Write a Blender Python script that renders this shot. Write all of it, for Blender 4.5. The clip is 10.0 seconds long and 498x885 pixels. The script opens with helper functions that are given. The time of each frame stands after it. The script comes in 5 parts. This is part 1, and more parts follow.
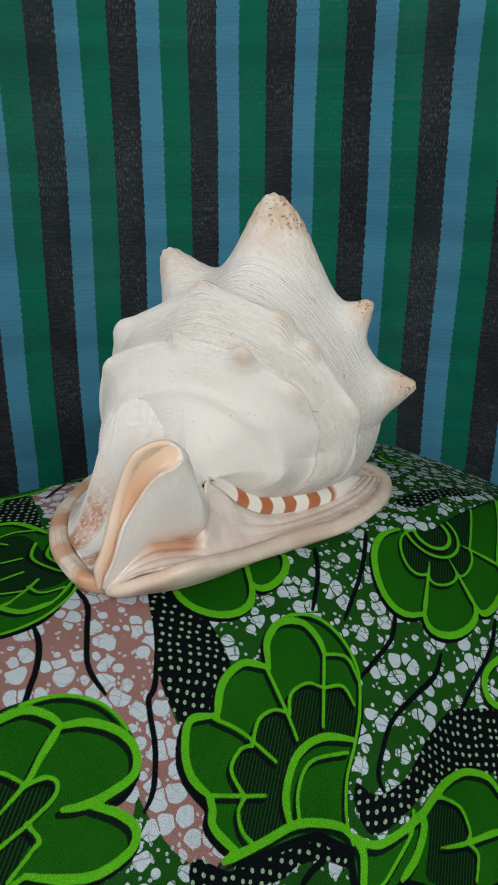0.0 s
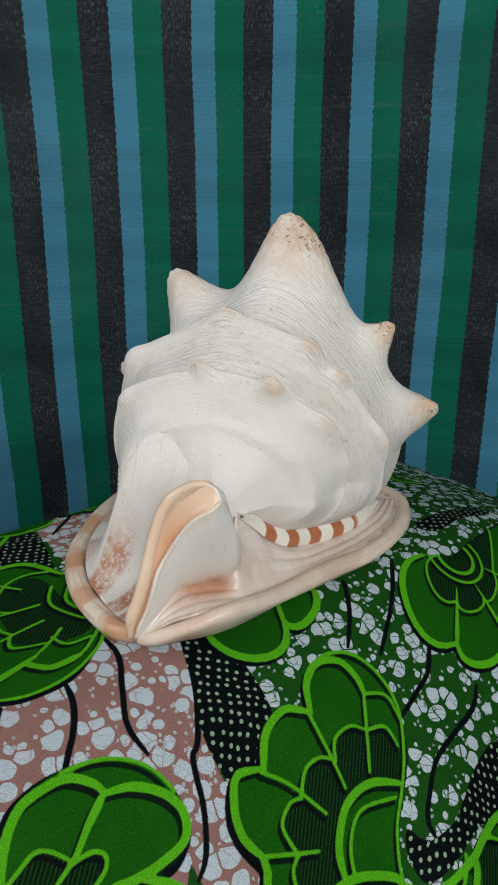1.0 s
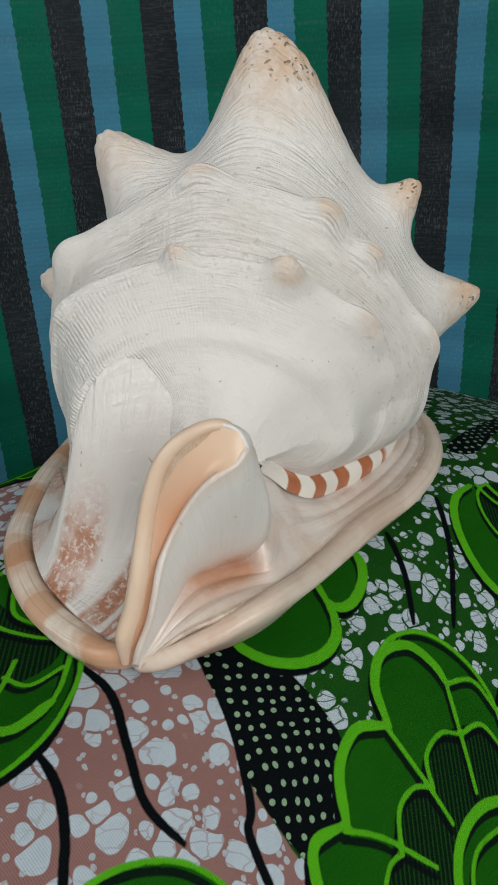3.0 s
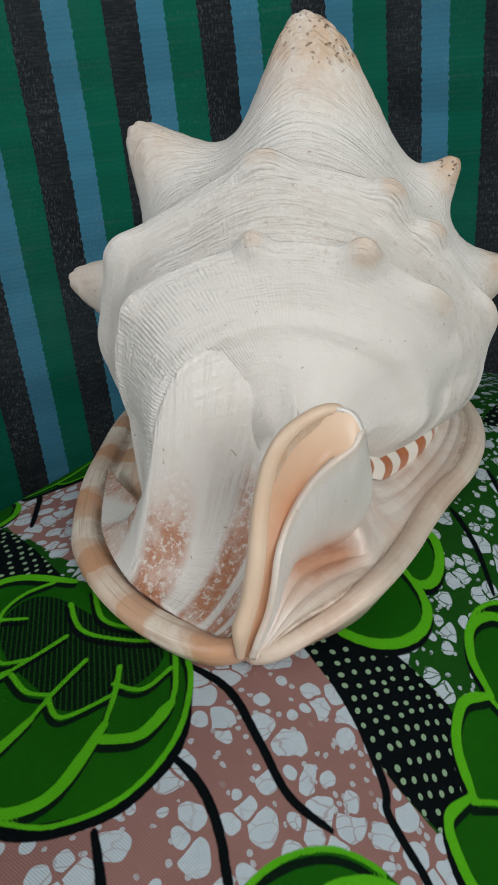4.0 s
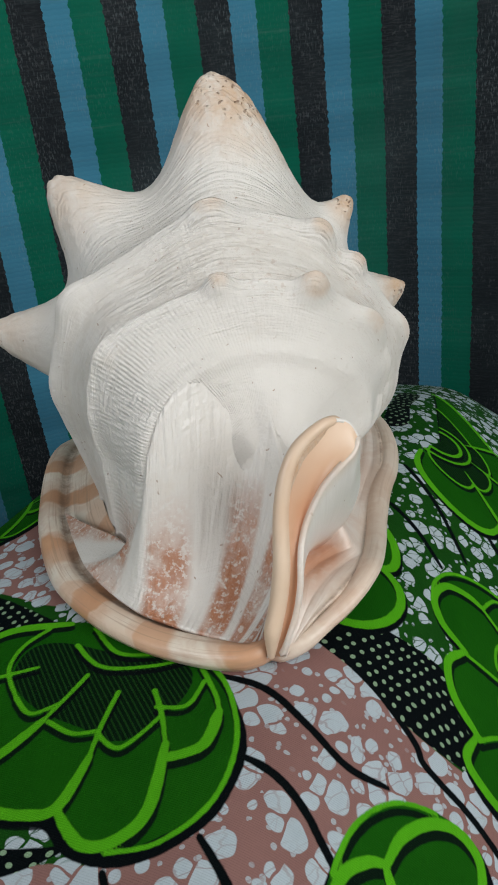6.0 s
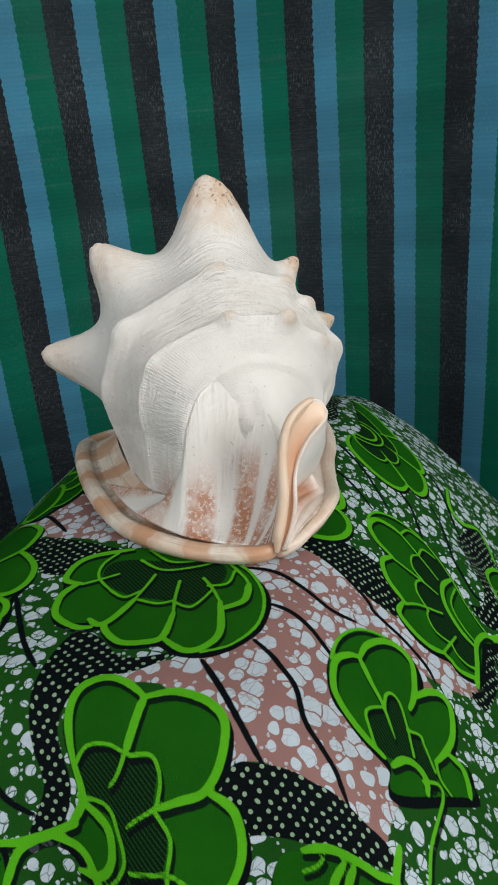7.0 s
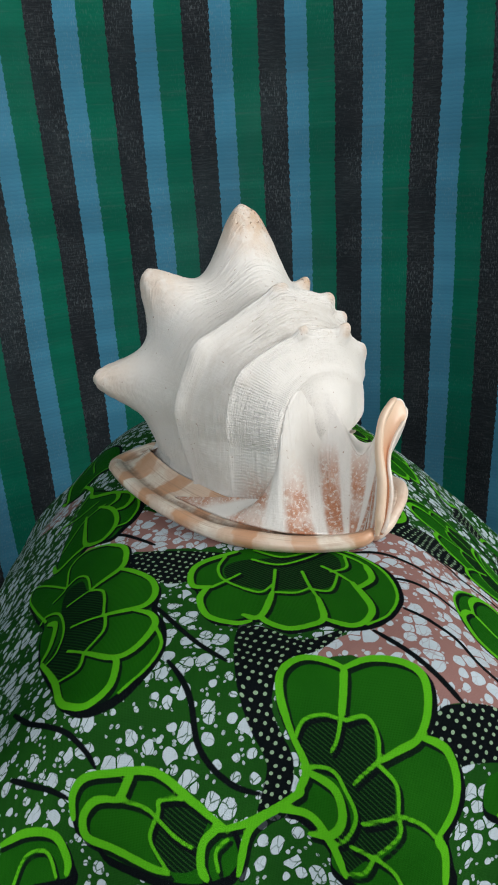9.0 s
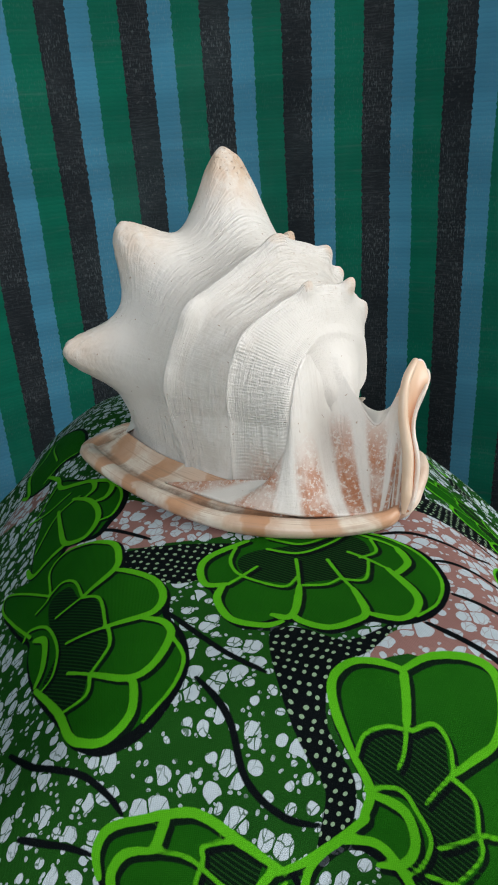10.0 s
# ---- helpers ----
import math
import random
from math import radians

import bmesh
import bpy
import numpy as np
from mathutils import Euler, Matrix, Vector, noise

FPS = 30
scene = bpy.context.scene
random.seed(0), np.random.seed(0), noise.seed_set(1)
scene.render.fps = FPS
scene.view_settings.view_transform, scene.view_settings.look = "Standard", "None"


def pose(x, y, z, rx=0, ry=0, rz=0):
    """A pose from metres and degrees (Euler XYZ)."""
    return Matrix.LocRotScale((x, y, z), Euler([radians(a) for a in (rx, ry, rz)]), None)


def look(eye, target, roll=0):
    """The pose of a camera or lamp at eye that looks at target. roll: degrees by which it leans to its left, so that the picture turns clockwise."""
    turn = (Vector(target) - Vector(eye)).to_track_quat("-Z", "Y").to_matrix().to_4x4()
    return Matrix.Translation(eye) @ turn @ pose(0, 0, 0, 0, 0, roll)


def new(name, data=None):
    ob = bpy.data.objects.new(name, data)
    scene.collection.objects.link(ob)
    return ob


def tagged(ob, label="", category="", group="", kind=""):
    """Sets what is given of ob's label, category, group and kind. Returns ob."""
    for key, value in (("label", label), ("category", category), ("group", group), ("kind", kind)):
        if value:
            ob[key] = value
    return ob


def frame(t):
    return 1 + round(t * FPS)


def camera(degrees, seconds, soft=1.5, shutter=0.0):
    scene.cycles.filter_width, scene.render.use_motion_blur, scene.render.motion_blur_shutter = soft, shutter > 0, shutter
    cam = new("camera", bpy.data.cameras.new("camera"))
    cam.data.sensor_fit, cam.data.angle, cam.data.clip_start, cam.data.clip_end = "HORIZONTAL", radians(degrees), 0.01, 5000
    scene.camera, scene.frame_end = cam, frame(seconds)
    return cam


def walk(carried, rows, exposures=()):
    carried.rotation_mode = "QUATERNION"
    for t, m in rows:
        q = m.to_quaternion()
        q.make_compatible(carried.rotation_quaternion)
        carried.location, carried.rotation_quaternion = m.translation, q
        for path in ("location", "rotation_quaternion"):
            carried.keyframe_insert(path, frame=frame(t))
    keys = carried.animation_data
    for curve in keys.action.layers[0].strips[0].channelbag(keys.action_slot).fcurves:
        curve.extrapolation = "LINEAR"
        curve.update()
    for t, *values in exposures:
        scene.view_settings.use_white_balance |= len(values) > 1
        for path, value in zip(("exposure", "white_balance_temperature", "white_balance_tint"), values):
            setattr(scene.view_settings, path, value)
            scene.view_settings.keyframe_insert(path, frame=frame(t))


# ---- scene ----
cam = camera(37.1, 10.0, soft=1.9)
# seconds, eye x y z, yaw, pitch, roll
ROWS = [
    (0, 0.0303, -0.4393, 0.8165, 1.32, -19.83, 0.31),
    (0.5, 0.0093, -0.4295, 0.8249, -0.36, -19.76, 0.56),
    (1, -0.0094, -0.4156, 0.8280, -2.18, -19.88, -0.05),
    (1.5, -0.0284, -0.4023, 0.8300, -4.99, -19.85, 0.28),
    (2, -0.0402, -0.3911, 0.8233, -8.21, -19.96, -1.34),
    (2.2, -0.0445, -0.3900, 0.8185, -9.64, -20.36, -1.41),
    (3.3, -0.0441, -0.2775, 0.7742, -8.45, -25.91, -4.49),
    (3.5, -0.0462, -0.2805, 0.7744, -7.92, -24.95, -5.25),
    (4, -0.0927, -0.2844, 0.7813, -13.77, -25.90, -5.70),
    (4.5, -0.1239, -0.2819, 0.7823, -21.01, -26.42, -4.23),
    (5, -0.1337, -0.2633, 0.7827, -24.21, -26.29, -4.33),
    (5.2, -0.1366, -0.2511, 0.7880, -25.67, -26.30, -4.02),
    (6.3, -0.1954, -0.3172, 0.8023, -31.46, -24.35, -7.46),
    (6.5, -0.2358, -0.3482, 0.8153, -34.44, -23.55, -6.21),
    (7, -0.2932, -0.3756, 0.8373, -38.59, -23.34, -4.93),
    (7.5, -0.3541, -0.3517, 0.8434, -44.23, -23.51, -4.64),
    (8, -0.3910, -0.3291, 0.8534, -47.98, -22.78, -3.36),
    (8.5, -0.4246, -0.2992, 0.8506, -52.36, -23.08, -4.07),
    (9, -0.4460, -0.2699, 0.8559, -55.26, -22.73, -3.41),
    (9.5, -0.4450, -0.2482, 0.8527, -57.85, -23.53, -4.00),
    (10, -0.4246, -0.1977, 0.8321, -61.48, -24.68, -3.71),
]


def eye_pose(x, y, z, yaw, pitch, roll):
    ahead = Vector((-math.sin(radians(yaw)) * math.cos(radians(pitch)), math.cos(radians(yaw)) * math.cos(radians(pitch)), math.sin(radians(pitch))))
    return look(Vector((x, y, z)), Vector((x, y, z)) + ahead, roll)


# the phone closes its exposure a little while the white shell fills the picture
EXPOSURES = [(0.0, -0.15), (2.2, -0.15), (3.3, -0.27), (5.2, -0.27), (6.3, -0.08), (8.0, 0.10), (10.0, 0.20)]
walk(cam, [(t, eye_pose(*row)) for t, *row in ROWS], EXPOSURES)

# ---- light: soft daylight from an assumed, unseen window behind the camera, and an added side fill ----
world = bpy.data.worlds.new("world")
scene.world = world
world.use_nodes = True
wn = world.node_tree
sky = wn.nodes.new("ShaderNodeTexSky")
sky.sky_type, sky.sun_disc, sky.sun_elevation, sky.sun_rotation = "NISHITA", False, radians(40), radians(150)
wn.links.new(sky.outputs[0], wn.nodes["Background"].inputs[0])
wn.nodes["Background"].inputs[1].default_value = 0.12


def area_lamp(name, place, target, width, height, watts, colour):
    lamp = bpy.data.lights.new(name, "AREA")
    lamp.shape, lamp.size, lamp.size_y, lamp.energy, lamp.color = "RECTANGLE", width, height, watts, colour
    ob = new(name, lamp)
    ob.matrix_world = look(Vector(place), Vector(target))
    return ob


area_lamp("window_light", (0.45, -1.66, 1.46), (0.1, 0.0, 0.7), 1.50, 1.1, 28, (0.985, 0.988, 0.945))
# added fill for the east mat and the shell's left; no known window
area_lamp("side_fill_light", (-1.66, -0.50, 1.60), (0.3, 0.1, 0.8), 1.1, 0.8, 15, (0.965, 0.985, 0.99))


# ---- material tools ----
class Nodes:
    """A short way to write node trees."""

    def __init__(self, name):
        self.mat = bpy.data.materials.new(name)
        self.mat.use_nodes = True
        self.tree = self.mat.node_tree
        self.bsdf = self.tree.nodes["Principled BSDF"]

    def put(self, sock, value):
        if isinstance(value, bpy.types.NodeSocket):
            self.tree.links.new(value, sock)
        elif isinstance(value, tuple) and len(value) == 3 and sock.type == "RGBA":
            sock.default_value = (*value, 1)
        else:
            sock.default_value = value

    def math(self, op, a, b=0.0, clamp=False):
        n = self.tree.nodes.new("ShaderNodeMath")
        n.operation, n.use_clamp = op, clamp
        self.put(n.inputs[0], a)
        self.put(n.inputs[1], b)
        return n.outputs[0]

    def mix(self, fac, a, b, kind="MIX"):
        n = self.tree.nodes.new("ShaderNodeMix")
        n.data_type, n.blend_type = "RGBA", kind
        self.put(n.inputs[0], fac)
        self.put(n.inputs[6], a)
        self.put(n.inputs[7], b)
        return n.outputs[2]

    def step(self, x, lo, hi, a=0.0, b=1.0):
        n = self.tree.nodes.new("ShaderNodeMapRange")
        n.interpolation_type = "SMOOTHSTEP"
        for k, v in enumerate((x, lo, hi, a, b)):
            self.put(n.inputs[k], v)
        return n.outputs[0]

    def attr(self, name):
        n = self.tree.nodes.new("ShaderNodeAttribute")
        n.attribute_name = name
        return n.outputs["Fac"]

    def coords(self, kind="Object", scale=(1, 1, 1), turn=0.0):
        n = self.tree.nodes.new("ShaderNodeTexCoord")
        m = self.tree.nodes.new("ShaderNodeMapping")
        m.inputs["Scale"].default_value = scale
        m.inputs["Rotation"].default_value = (0, 0, turn)
        self.tree.links.new(n.outputs[kind], m.inputs[0])
        return m.outputs[0]

    def join(self, x, y, z=0.0):
        n = self.tree.nodes.new("ShaderNodeCombineXYZ")
        for k, v in enumerate((x, y, z)):
            self.put(n.inputs[k], v)
        return n.outputs[0]

    def noise(self, vec, scale, detail=3.0, rough=0.55, colour=False, distortion=0.0):
        n = self.tree.nodes.new("ShaderNodeTexNoise")
        self.put(n.inputs["Vector"], vec)
        n.inputs["Scale"].default_value, n.inputs["Detail"].default_value = scale, detail
        n.inputs["Roughness"].default_value, n.inputs["Distortion"].default_value = rough, distortion
        return n.outputs[1 if colour else 0]

    def voronoi(self, vec, scale, feature="F1", rand=1.0, flat=True):
        n = self.tree.nodes.new("ShaderNodeTexVoronoi")
        n.feature, n.voronoi_dimensions = feature, "2D" if flat else "3D"
        self.put(n.inputs["Vector"], vec)
        n.inputs["Scale"].default_value, n.inputs["Randomness"].default_value = scale, rand
        return n

    def warp(self, vec, scale, amount):
        n = self.tree.nodes.new("ShaderNodeVectorMath")
        n.operation = "MULTIPLY_ADD"
        self.put(n.inputs[0], self.noise(vec, scale, 2, colour=True))
        n.inputs[1].default_value = (amount, amount, amount)
        self.put(n.inputs[2], vec)
        return n.outputs[0]

    def finish(self, colour, rough, height=None, strength=0.3, dist=0.001, **more):
        self.put(self.bsdf.inputs["Base Color"], colour)
        self.put(self.bsdf.inputs["Roughness"], rough)
        if height is not None:
            b = self.tree.nodes.new("ShaderNodeBump")
            b.inputs["Strength"].default_value, b.inputs["Distance"].default_value = strength, dist
            self.put(b.inputs["Height"], height)
            self.tree.links.new(b.outputs[0], self.bsdf.inputs["Normal"])
        for key, value in more.items():
            self.put(self.bsdf.inputs[key.replace("_", " ")], value)
        return self.mat


def mesh_from(name, verts, faces, material, parent=None, label="", smooth=True, attrs=None):
    me = bpy.data.meshes.new(name)
    me.from_pydata([tuple(v) for v in verts], [], faces)
    me.materials.append(material)
    me.polygons.foreach_set("use_smooth", [smooth] * len(me.polygons))
    for key, values in (attrs or {}).items():
        a = me.attributes.new(key, "FLOAT", "POINT")
        a.data.foreach_set("value", np.asarray(values, dtype=np.float32).ravel())
    me.update()
    ob = new(name, me)
    if parent is not None:
        ob.parent = parent
    if label:
        tagged(ob, label)
    return ob


def grid_faces(nu, nv, closed=False, flip=False):
    out = []
    for j in range(nv - 1):
        for i in range(nu if closed else nu - 1):
            k = (i + 1) % nu
            f = (j * nu + i, j * nu + k, (j + 1) * nu + k, (j + 1) * nu + i)
            out.append(f[::-1] if flip else f)
    return out


def curve_through(points, per=10, closed=False):
    """A Catmull-Rom curve through points, as an array."""
    p = np.asarray(points, float)
    n = len(p)
    out = []
    for i in range(n if closed else n - 1):
        a, b, c, d = (p[(i + k) % n] if closed else p[min(max(i + k, 0), n - 1)] for k in (-1, 0, 1, 2))
        for t in np.arange(per) / per:
            out.append(0.5 * (2 * b + (c - a) * t + (2 * a - 5 * b + 4 * c - d) * t * t + (3 * b - a - 3 * c + d) * t ** 3))
    if not closed:
        out.append(p[-1])
    return np.array(out)


def even(curve, n):
    """n points evenly spaced along a curve."""
    seg = np.r_[0, np.cumsum(np.linalg.norm(np.diff(curve, axis=0), axis=1))]
    at = np.linspace(0, seg[-1], n)
    return np.stack([np.interp(at, seg, curve[:, k]) for k in range(curve.shape[1])], 1)


def soft(x, w):
    return w * np.logaddexp(0, x / w)


# ---- the room that closes the place ----
def plaster():
    n = Nodes("wall_plaster")
    v = n.coords()
    c = n.mix(n.noise(v, 1.5), (0.48, 0.47, 0.45), (0.56, 0.55, 0.53))
    return n.finish(c, 0.85, n.noise(v, 90), 0.2)


def concrete():
    n = Nodes("floor_cement")
    v = n.coords()
    c = n.mix(n.noise(v, 3, 6), (0.2, 0.19, 0.18), (0.3, 0.29, 0.27))
    return n.finish(c, 0.7, n.noise(v, 60), 0.2)


def box(name, lo, hi, material, kind="structure"):
    bm = bmesh.new()
    bmesh.ops.create_cube(bm, size=1.0)
    bmesh.ops.scale(bm, vec=[b - a for a, b in zip(lo, hi)], verts=bm.verts)
    bmesh.ops.translate(bm, vec=[(a + b) / 2 for a, b in zip(lo, hi)], verts=bm.verts)
    me = bpy.data.meshes.new(name)
    bm.to_mesh(me)
    bm.free()
    me.materials.append(material)
    return tagged(new(name, me), kind=kind)


PLASTER = plaster()
box("floor", (-1.9, -1.9, -0.1), (1.9, 1.9, 0.0), concrete())
box("ceiling", (-1.9, -1.9, 2.5), (1.9, 1.9, 2.6), PLASTER)
box("wall_north", (-1.7, 1.7, 0.0), (1.7, 1.8, 2.5), PLASTER)
box("wall_east", (1.7, -1.8, 0.0), (1.8, 1.8, 2.5), PLASTER)
# south and west walls, each round an unseen opening added for its lamp
for lo, hi in (((-1.7, -1.8, 0), (-0.28, -1.7, 2.5)), ((1.28, -1.8, 0), (1.7, -1.7, 2.5)), ((-0.28, -1.8, 0), (1.28, -1.7, 0.82)), ((-0.28, -1.8, 2.02), (1.28, -1.7, 2.5))):
    box("wall_south", lo, hi, PLASTER)
for lo, hi in (((-1.8, -1.8, 0), (-1.7, -1.1, 2.5)), ((-1.8, 0.1, 0), (-1.7, 1.8, 2.5)), ((-1.8, -1.1, 0), (-1.7, 0.1, 1.15)), ((-1.8, -1.1, 2.05), (-1.7, 0.1, 2.5))):
    box("wall_west", lo, hi, PLASTER)


# ---- striped woven mat that hangs round the back ----
MAT_X, MAT_Y, MAT_R, MAT_TURN, MAT_EDGE = -0.022, 0.0025, 0.680, 0.1565, 0.1262


def mat_material():
    n = Nodes("woven_stripes")
    arc, up = n.attr("arc"), n.attr("up")
    wob = n.noise(n.join(n.math("MULTIPLY", arc, 4.0), n.math("MULTIPLY", up, 260.0)), 1.0, 2)
    edge = n.math("ADD", n.math("MULTIPLY", n.math("SUBTRACT", wob, 0.5), 0.035), n.math("MULTIPLY", n.math("SINE", n.math("MULTIPLY", up, 2 * math.pi / 0.0105)), 0.004))
    slow = n.math("MULTIPLY", n.math("SUBTRACT", n.noise(n.join(n.math("MULTIPLY", arc, 3.0), n.math("MULTIPLY", up, 3.0)), 1.0, 1), 0.5), 0.10)
    f = n.math("FRACT", n.math("ADD", n.math("ADD", n.math("DIVIDE", arc, MAT_TURN * MAT_R), edge), slow))
    is_blue = n.math("SUBTRACT", 1.0, n.step(f, 0.282, 0.290))
    is_dark = n.step(f, 0.632, 0.640)
    blotch = n.noise(n.join(arc, up), 7.0, 4, 0.6)
    fine = n.noise(n.join(n.math("MULTIPLY", arc, 60.0), n.math("MULTIPLY", up, 700.0)), 1.0, 2)
    scuff = n.noise(n.join(n.math("MULTIPLY", arc, 9.0), n.math("MULTIPLY", up, 110.0)), 1.0, 3, 0.7)
    green = n.mix(blotch, (0.003, 0.118, 0.071), (0.006, 0.185, 0.116))
    blue = n.mix(blotch, (0.044, 0.215, 0.345), (0.068, 0.300, 0.455))
    blue = n.mix(n.math("MULTIPLY", fine, 0.28), blue, (0.14, 0.34, 0.46))
    dark = n.mix(blotch, (0.008, 0.011, 0.015), (0.030, 0.035, 0.040))
    # loose threads of a paler weft in the dark bands
    rows = n.step(n.noise(n.join(n.math("MULTIPLY", arc, 240.0), n.math("MULTIPLY", up, 190.0)), 1.0, 1), 0.56, 0.72)
    worn = n.math("MULTIPLY", rows, n.step(n.noise(n.join(n.math("MULTIPLY", arc, 14.0), n.math("MULTIPLY", up, 34.0)), 1.0, 2), 0.44, 0.68))
    streak = n.step(n.noise(n.join(n.math("MULTIPLY", arc, 70.0), n.math("MULTIPLY", up, 460.0)), 1.0, 3, 0.7), 0.42, 0.72)
    dark = n.mix(n.math("MULTIPLY", streak, n.step(blotch, 0.3, 0.7, 0.15, 0.75)), dark, (0.065, 0.070, 0.076))
    dark = n.mix(n.math("MULTIPLY", worn, 0.32), dark, (0.16, 0.17, 0.18))
    c = n.mix(is_blue, green, blue)
    c = n.mix(is_dark, c, dark)
    c = n.mix(n.math("MULTIPLY", n.step(scuff, 0.55, 0.8), 0.22), c, (0.12, 0.17, 0.18))
    # flat straws in wavy rows, held by columns of thread
    column = n.math("SINE", n.math("MULTIPLY", arc, 2 * math.pi / 0.0118))
    row = n.math("ADD", n.math("DIVIDE", up, 0.0056), n.math("MULTIPLY", column, 0.07))
    weft = n.math("SINE", n.math("MULTIPLY", row, 2 * math.pi))
    joint = n.math("MULTIPLY", n.step(weft, 0.1, 0.95), n.step(scuff, 0.25, 0.6, 0.15, 0.55))
    c = n.mix(n.math("MULTIPLY", joint, 0.18), c, n.mix(0.6, c, (0.004, 0.007, 0.009)))
    faded = n.math("MULTIPLY", n.step(n.noise(n.join(n.math("MULTIPLY", arc, 5.0), n.math("MULTIPLY", up, 2.2)), 1.0, 4, 0.65), 0.45, 0.75), 0.16)
    c = n.mix(faded, c, (0.10, 0.15, 0.16))
    # short upright ticks where a straw passes over a thread, strongest on the blue and the charcoal
    tick = n.step(n.noise(n.join(n.math("MULTIPLY", arc, 560.0), n.math("MULTIPLY", up, 150.0)), 1.0, 2, 0.6), 0.52, 0.66)
    tick = n.math("MULTIPLY", tick, n.step(n.noise(n.join(n.math("MULTIPLY", arc, 12.0), n.math("MULTIPLY", up, 9.0)), 1.0, 3), 0.36, 0.66))
    much = n.math("ADD", n.math("ADD", 0.10, n.math("MULTIPLY", is_blue, 0.22)), n.math("MULTIPLY", is_dark, 0.26))
    c = n.mix(n.math("MULTIPLY", tick, much), c, n.mix(0.55, c, (0.36, 0.42, 0.45)))
    # fold shade painted into the mat's colour: broad level bands, a tone darker or paler
    fold = n.step(n.noise(n.join(n.math("MULTIPLY", arc, 1.1), n.math("MULTIPLY", up, 13.0)), 1.0, 3, 0.6), 0.38, 0.62)
    c = n.mix(n.math("MULTIPLY", fold, 0.30), c, n.mix(0.7, c, (0.004, 0.008, 0.010)))
    weave = n.math("ADD", n.math("MULTIPLY", weft, -0.9), n.math("MULTIPLY", fine, 0.8))
    return n.finish(c, 0.62, weave, 0.12, 0.0008, Specular_IOR_Level=0.06)


def hanging_mat():
    nu, nv = 420, 90
    al = np.linspace(-1.15, 2.25, nu)
    up = np.linspace(0.02, 1.42, nv)
    A, Z = np.meshgrid(al, up)
    r = MAT_R + 0.004 * np.sin(A * 9 + 1.3 * Z) + 0.003 * np.sin(A * 23 + 2.0 * Z)
    inner = np.stack([MAT_X + r * np.sin(A), MAT_Y + r * np.cos(A), Z], -1).reshape(-1, 3)
    arc = ((A - MAT_EDGE) * MAT_R).ravel()
    ob = mesh_from("hanging_mat", inner, grid_faces(nu, nv), mat_material(), attrs={"arc": arc + 40 * MAT_TURN * MAT_R, "up": Z.ravel()})
    s = ob.modifiers.new("thickness", "SOLIDIFY")
    s.thickness, s.offset = 0.002, 1.0
    return tagged(ob, "woven mat hanging in green, blue and charcoal stripes", "woven mat")


hanging_mat()


# ---- the support and its printed cloth ----
def fall_end(l):
    return 1.866 * soft(-l - 0.2253, 0.007) + 0.682 * soft(-l - 0.3314, 0.02) + 1.057 * soft(l - 0.3128, 0.015)


def fall_side(e):
    return 0.711 * soft(e - 0.0595, 0.010) + 0.298 * soft(e - 0.1218, 0.02) + 0.890 * soft(-e - 0.1414, 0.015) + 0.978 * soft(-e - 0.2642, 0.02)


def cloth_height(x, y):
    l, e = 0.8 * x + 0.6 * y, 0.6 * x - 0.8 * y
    return 0.6025 - (fall_side(e) ** 1.6 + fall_end(l) ** 1.6) ** (1 / 1.6) - 0.316 * soft(l - 0.1668, 0.03)


def unroll(fall):
    """The length along the draped cloth for each place on the plan, so that the print keeps its size on the slopes."""
    at = np.linspace(-0.6, 0.6, 2401)
    run = np.r_[0, np.cumsum(np.hypot(np.diff(at), np.diff(fall(at))))]
    return at, run - np.interp(0.0, at, run)


LONG, WIDE = unroll(fall_end), unroll(fall_side)


def laid(x, y):
    l, e = 0.8 * x + 0.6 * y, 0.6 * x - 0.8 * y
    return np.stack([np.interp(l, *LONG), np.interp(e, *WIDE)], -1)


def laid_mm(pts):
    p = np.array(pts, float) / 1000
    return laid(p[..., 0], p[..., 1])


# print of the cloth: strokes and fields in millimetres on the plan
SHADOW = np.array([0.0026, -0.0014])  # the print's black underlay is shifted by this much
GREEN_LINES, VEINS, PETALS, HEARTS, PINKS, DOTTED = [], [], [], [], [], []


def arch(c0, c1, tip, n=15):
    """A rounded petal edge from c0 over tip to c1."""
    s = np.linspace(0, 1, n)[:, None]
    mid = (c0 + c1) / 2
    return c0 + (c1 - c0) * (0.5 - 0.5 * np.cos(math.pi * s)) + (tip - mid) * np.sin(math.pi * s) ** 0.75


